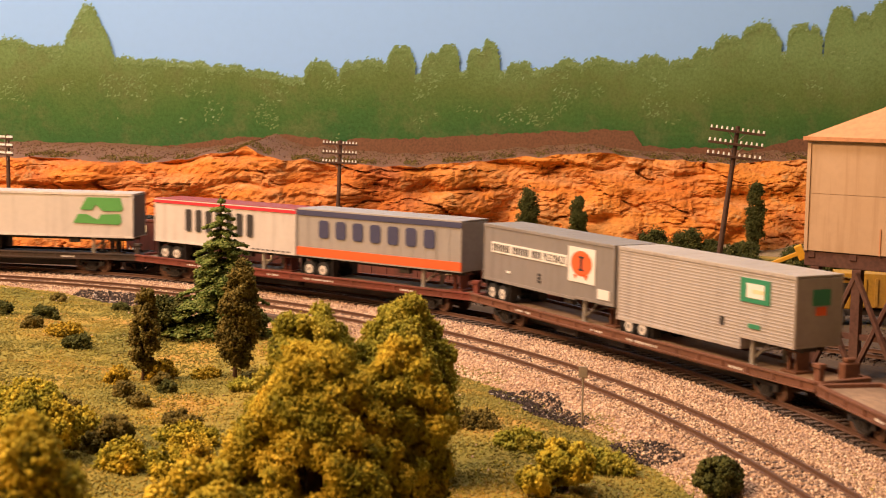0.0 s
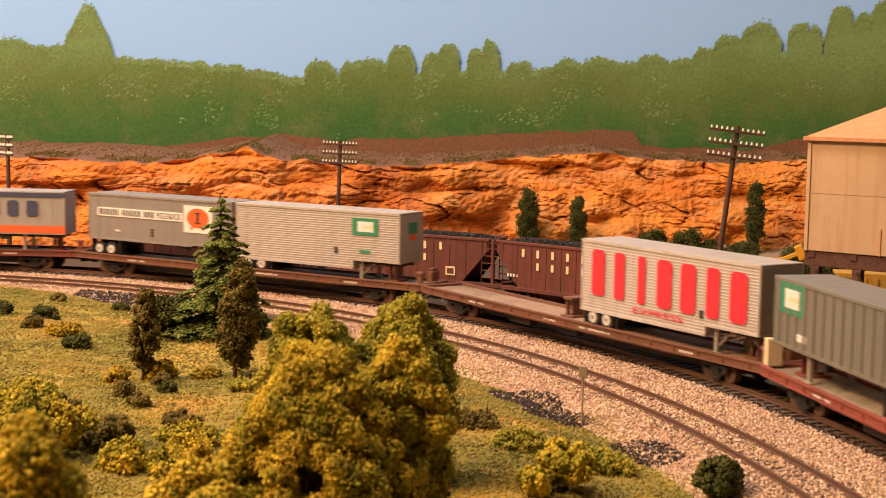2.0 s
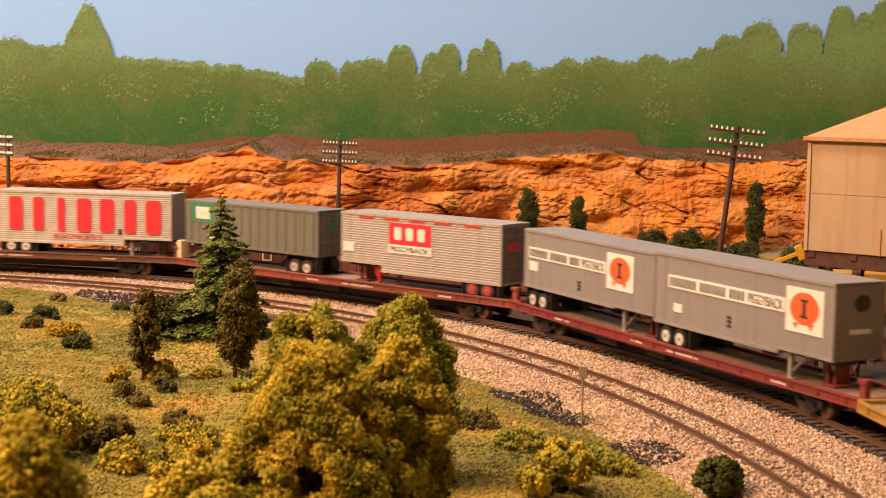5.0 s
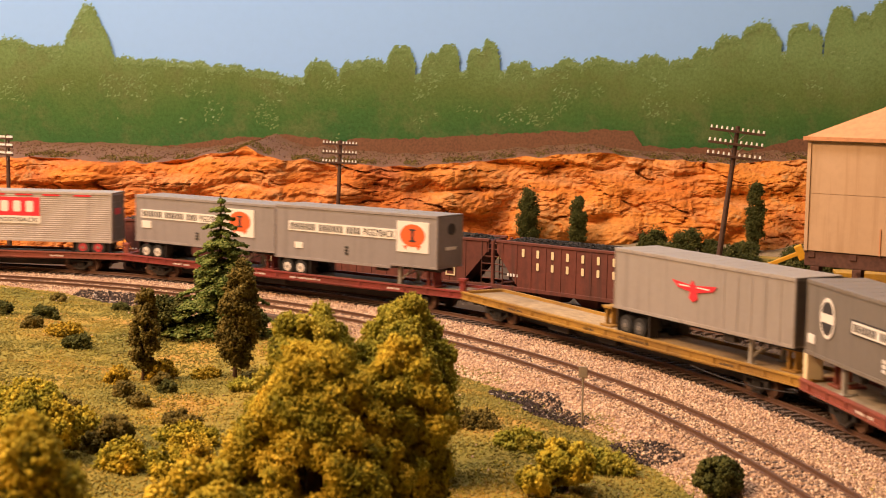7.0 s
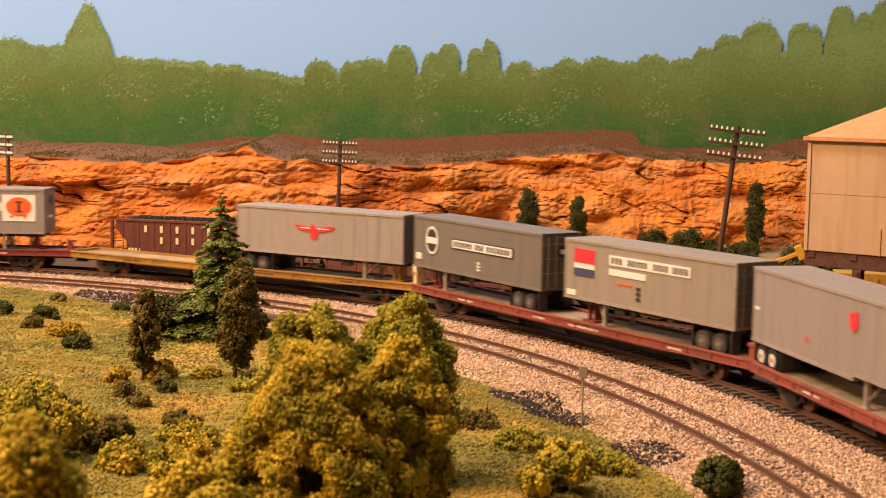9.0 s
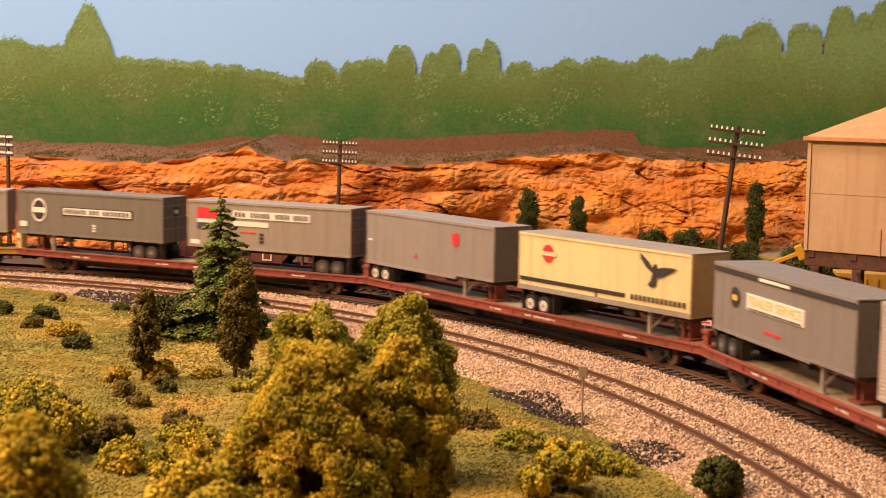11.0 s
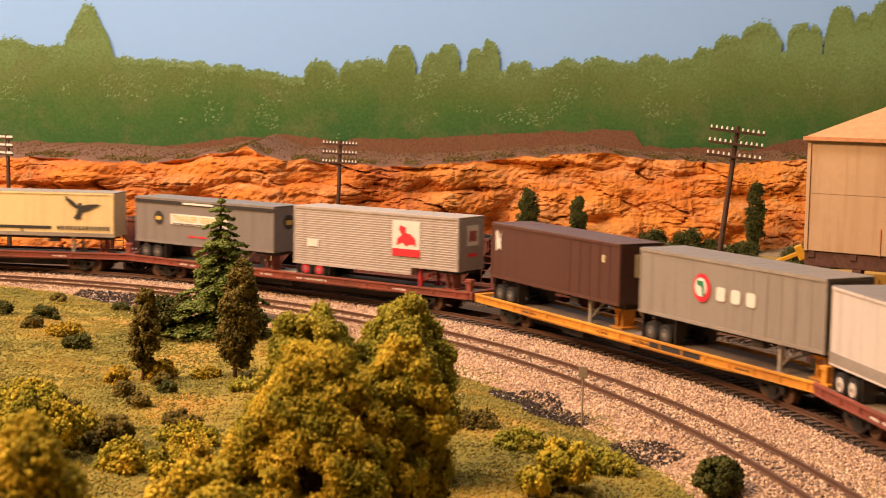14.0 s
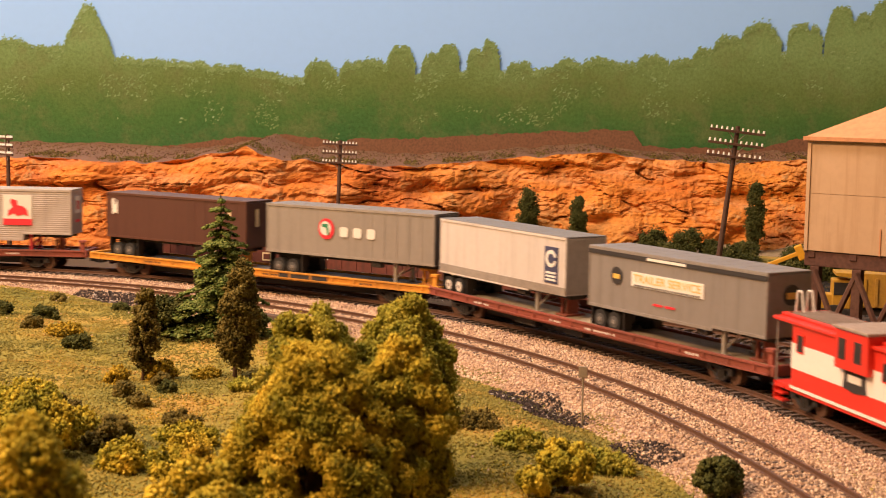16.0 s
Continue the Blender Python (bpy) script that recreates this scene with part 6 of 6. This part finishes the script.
def fir(x, y, h, w):
    z = float(ground_z([x], [y])[0])
    t = thing("fir_tree", at(x, y, z), "green model fir with drooping layered boughs", "tree")
    part("trunk", rods(((0, 0, -1), (0, 0, h), 1.6, 0.4), n=8), MATS["pole_wood"], t)
    r = np.random.default_rng(77)
    pts, sz = [], []
    tiers = 17
    for i in range(tiers):
        q = i / (tiers - 1)
        zz = h * (0.10 + 0.86 * q)
        reach = w / 2 * (1 - q) ** 0.85 + 2.2
        for b in range(11 if q < 0.7 else 7):
            a = r.uniform(0, 2 * math.pi)
            ln = reach * r.uniform(0.7, 1.12)
            n = int(22 + ln * 5.5)
            f = r.random(n) ** 0.7
            side = r.normal(0, 0.16, n) * ln * (1 - 0.5 * f)
            px = np.cos(a) * f * ln - np.sin(a) * side
            py = np.sin(a) * f * ln + np.cos(a) * side
            pz = zz - 0.30 * ln * f ** 1.6 + r.normal(0, 0.35, n)
            pts.append(np.stack([px, py, pz], -1))
            sz.append(r.uniform(0.6, 1.5, n))
    tagged(grains("crown", np.concatenate(pts), np.concatenate(sz), MATS["needle"], t, 78, flat=0.5, sharp=True), kind="stuff")


fir(-121, 808, 77, 58)


# ---- scatter on the ground ----
def scatter(name, n, xr, yr, size, mat, label, seed, keep=None, flat=0.7, category="turf"):
    r = np.random.default_rng(seed)
    x, y = r.uniform(*xr, n), r.uniform(*yr, n)
    s, off = line_coords(x, y)
    ok = keep(x, y, s, off)
    x, y = x[ok], y[ok]
    off = off[ok]
    c = np.stack([x, y, np.maximum(ground_z(x, y), np.where((off > -104) & (off < 34), bed_z(off), -50)) + r.uniform(-0.15, 0.35, len(x))], -1)
    return tagged(grains(name, c, r.uniform(*size, len(x)), mat, seed=seed + 1, flat=flat, sharp=True), label, category, kind="stuff")


def in_view(x, y, s, off):
    return (off < -95 + 5 * np.sin(s * 0.043) + 3 * np.sin(s * 0.11 + 1)) & (np.abs(x) < y * 0.31 + 12)


scatter("turf_tuft", 190000, (-330, 130), (420, 1020), (0.3, 0.8), MATS["turf_tuft"], "fine olive and ochre turf scatter", 201, in_view)
scatter("yellow_tuft", 34000, (-330, 130), (420, 1020), (0.25, 0.7), MATS["foam_yellow"], "patches of yellow turf scatter", 203, lambda x, y, s, off: in_view(x, y, s, off) & (np.array([noise.noise((a * 0.022, b * 0.016, 5)) for a, b in zip(x, y)]) > 0.28))
scatter("green_tuft", 34000, (-330, 130), (420, 1020), (0.25, 0.6), MATS["foam_green"], "patches of green turf scatter", 205, lambda x, y, s, off: in_view(x, y, s, off) & (np.array([noise.noise((a * 0.02, b * 0.014, 15)) for a, b in zip(x, y)]) > 0.12))
PATCH = [(-205, 965, 42, 14, -32), (-165, 938, 30, 9, -36), (40, 672, 26, 13, -58), (50, 640, 20, 12, -60), (82, 573, 21, 10, -62)]


def in_patch(x, y, s, off):
    hit = np.zeros(len(x), bool)
    for cx, cy, a, b, t in PATCH:
        c, d = math.cos(math.radians(t)), math.sin(math.radians(t))
        u, w = (x - cx) * c + (y - cy) * d, -(x - cx) * d + (y - cy) * c
        edge = 1 + 0.5 * np.array([noise.noise((p * 0.08, q * 0.08, 2)) for p, q in zip(x, y)])
        hit |= (u / a) ** 2 + (w / b) ** 2 < edge
    return hit & (off < -80)


scatter("cinder_patch", 16000, (-265, -120), (915, 1000), (0.6, 1.4), MATS["cinder_grain"], "loose dark cinders beside the empty track", 207, in_patch, 0.9, "cinders")
scatter("cinder_patch", 26000, (0, 115), (540, 710), (0.5, 1.1), MATS["cinder_grain"], "loose dark cinders with a few pale chips", 217, in_patch, 0.9, "cinders")
scatter("pale_chip", 1500, (-330, 130), (420, 1020), (0.3, 0.7), MATS["ballast_grain"], "stray pale stone chips on the turf", 219, lambda x, y, s, off: in_view(x, y, s, off) & (off > -240), 0.9, "stone chips")
def coal_heap():
    """A long low heap of coal behind the siding."""
    r = np.random.default_rng(231)
    n = 16000
    u, w = r.uniform(-1, 1, n), r.uniform(-1, 1, n)
    ok = u * u + w * w < 1
    u, w = u[ok], w[ok]
    x = 262 + 95 * u + 6 * w
    y = 1056 + 34 * w - 10 * u
    z = -7 + 8.5 * np.sqrt(1 - u * u - w * w) * (0.8 + 0.35 * np.array([noise.noise((a * 0.04, b * 0.04, 6)) for a, b in zip(x, y)]))
    return tagged(grains("coal_heap", np.stack([x, y, z], -1), r.uniform(0.9, 2.0, len(x)), MATS["coal_grain"], seed=232), "long low heap of black coal behind the siding", "coal", kind="stuff")


coal_heap()
scatter("yard_cinder", 26000, (110, 420), (820, 1290), (0.5, 1.1), MATS["cinder_grain"], "dark cinders over the yard ground", 233, lambda x, y, s, off: off > 60, 0.8, "cinders")
scatter("coal_ground", 30000, (120, 420), (930, 1230), (0.6, 1.6), MATS["coal_grain"], "spilled black coal on the yard ground", 209, lambda x, y, s, off: (np.abs(np.array([noise.noise((a * 0.012, b * 0.012, 3)) for a, b in zip(x, y)])) < 0.30) & (y > 985 + 0.0 * x) & (y < 1215), 0.8, "coal")
scatter("yard_weed", 16000, (100, 420), (820, 1330), (0.4, 1.1), MATS["foam_olive"], "thin olive weeds on the yard ground", 211, lambda x, y, s, off: (off > 150) & (np.array([noise.noise((a * 0.03, b * 0.03, 30)) for a, b in zip(x, y)]) > 0.12 - 0.4 * (y > 1110)), 0.9, "weeds")
scatter("track_weed", 5000, (0, 190), (480, 860), (0.3, 0.7), MATS["foam_green"], "weeds growing between the two tracks", 213, lambda x, y, s, off: (off < -33) & (off > -52) & (np.array([noise.noise((a * 0.03, b * 0.03, 44)) for a, b in zip(x, y)]) > 0.15), 0.9, "weeds")

# ---- movement ----


def motions():
    times = [0.5 * i for i in range(33)]
    for ob, k, rel, reach in MOVERS:
        walk(ob, [(t, car_pose(k, t, reach) @ rel if rel else car_pose(k, t, reach)) for t in times])
    for ob, k, reach, side, z in TRUCKS:
        walk(ob, [(t, truck_pose(k, t, reach, side, z)) for t in times])


motions()
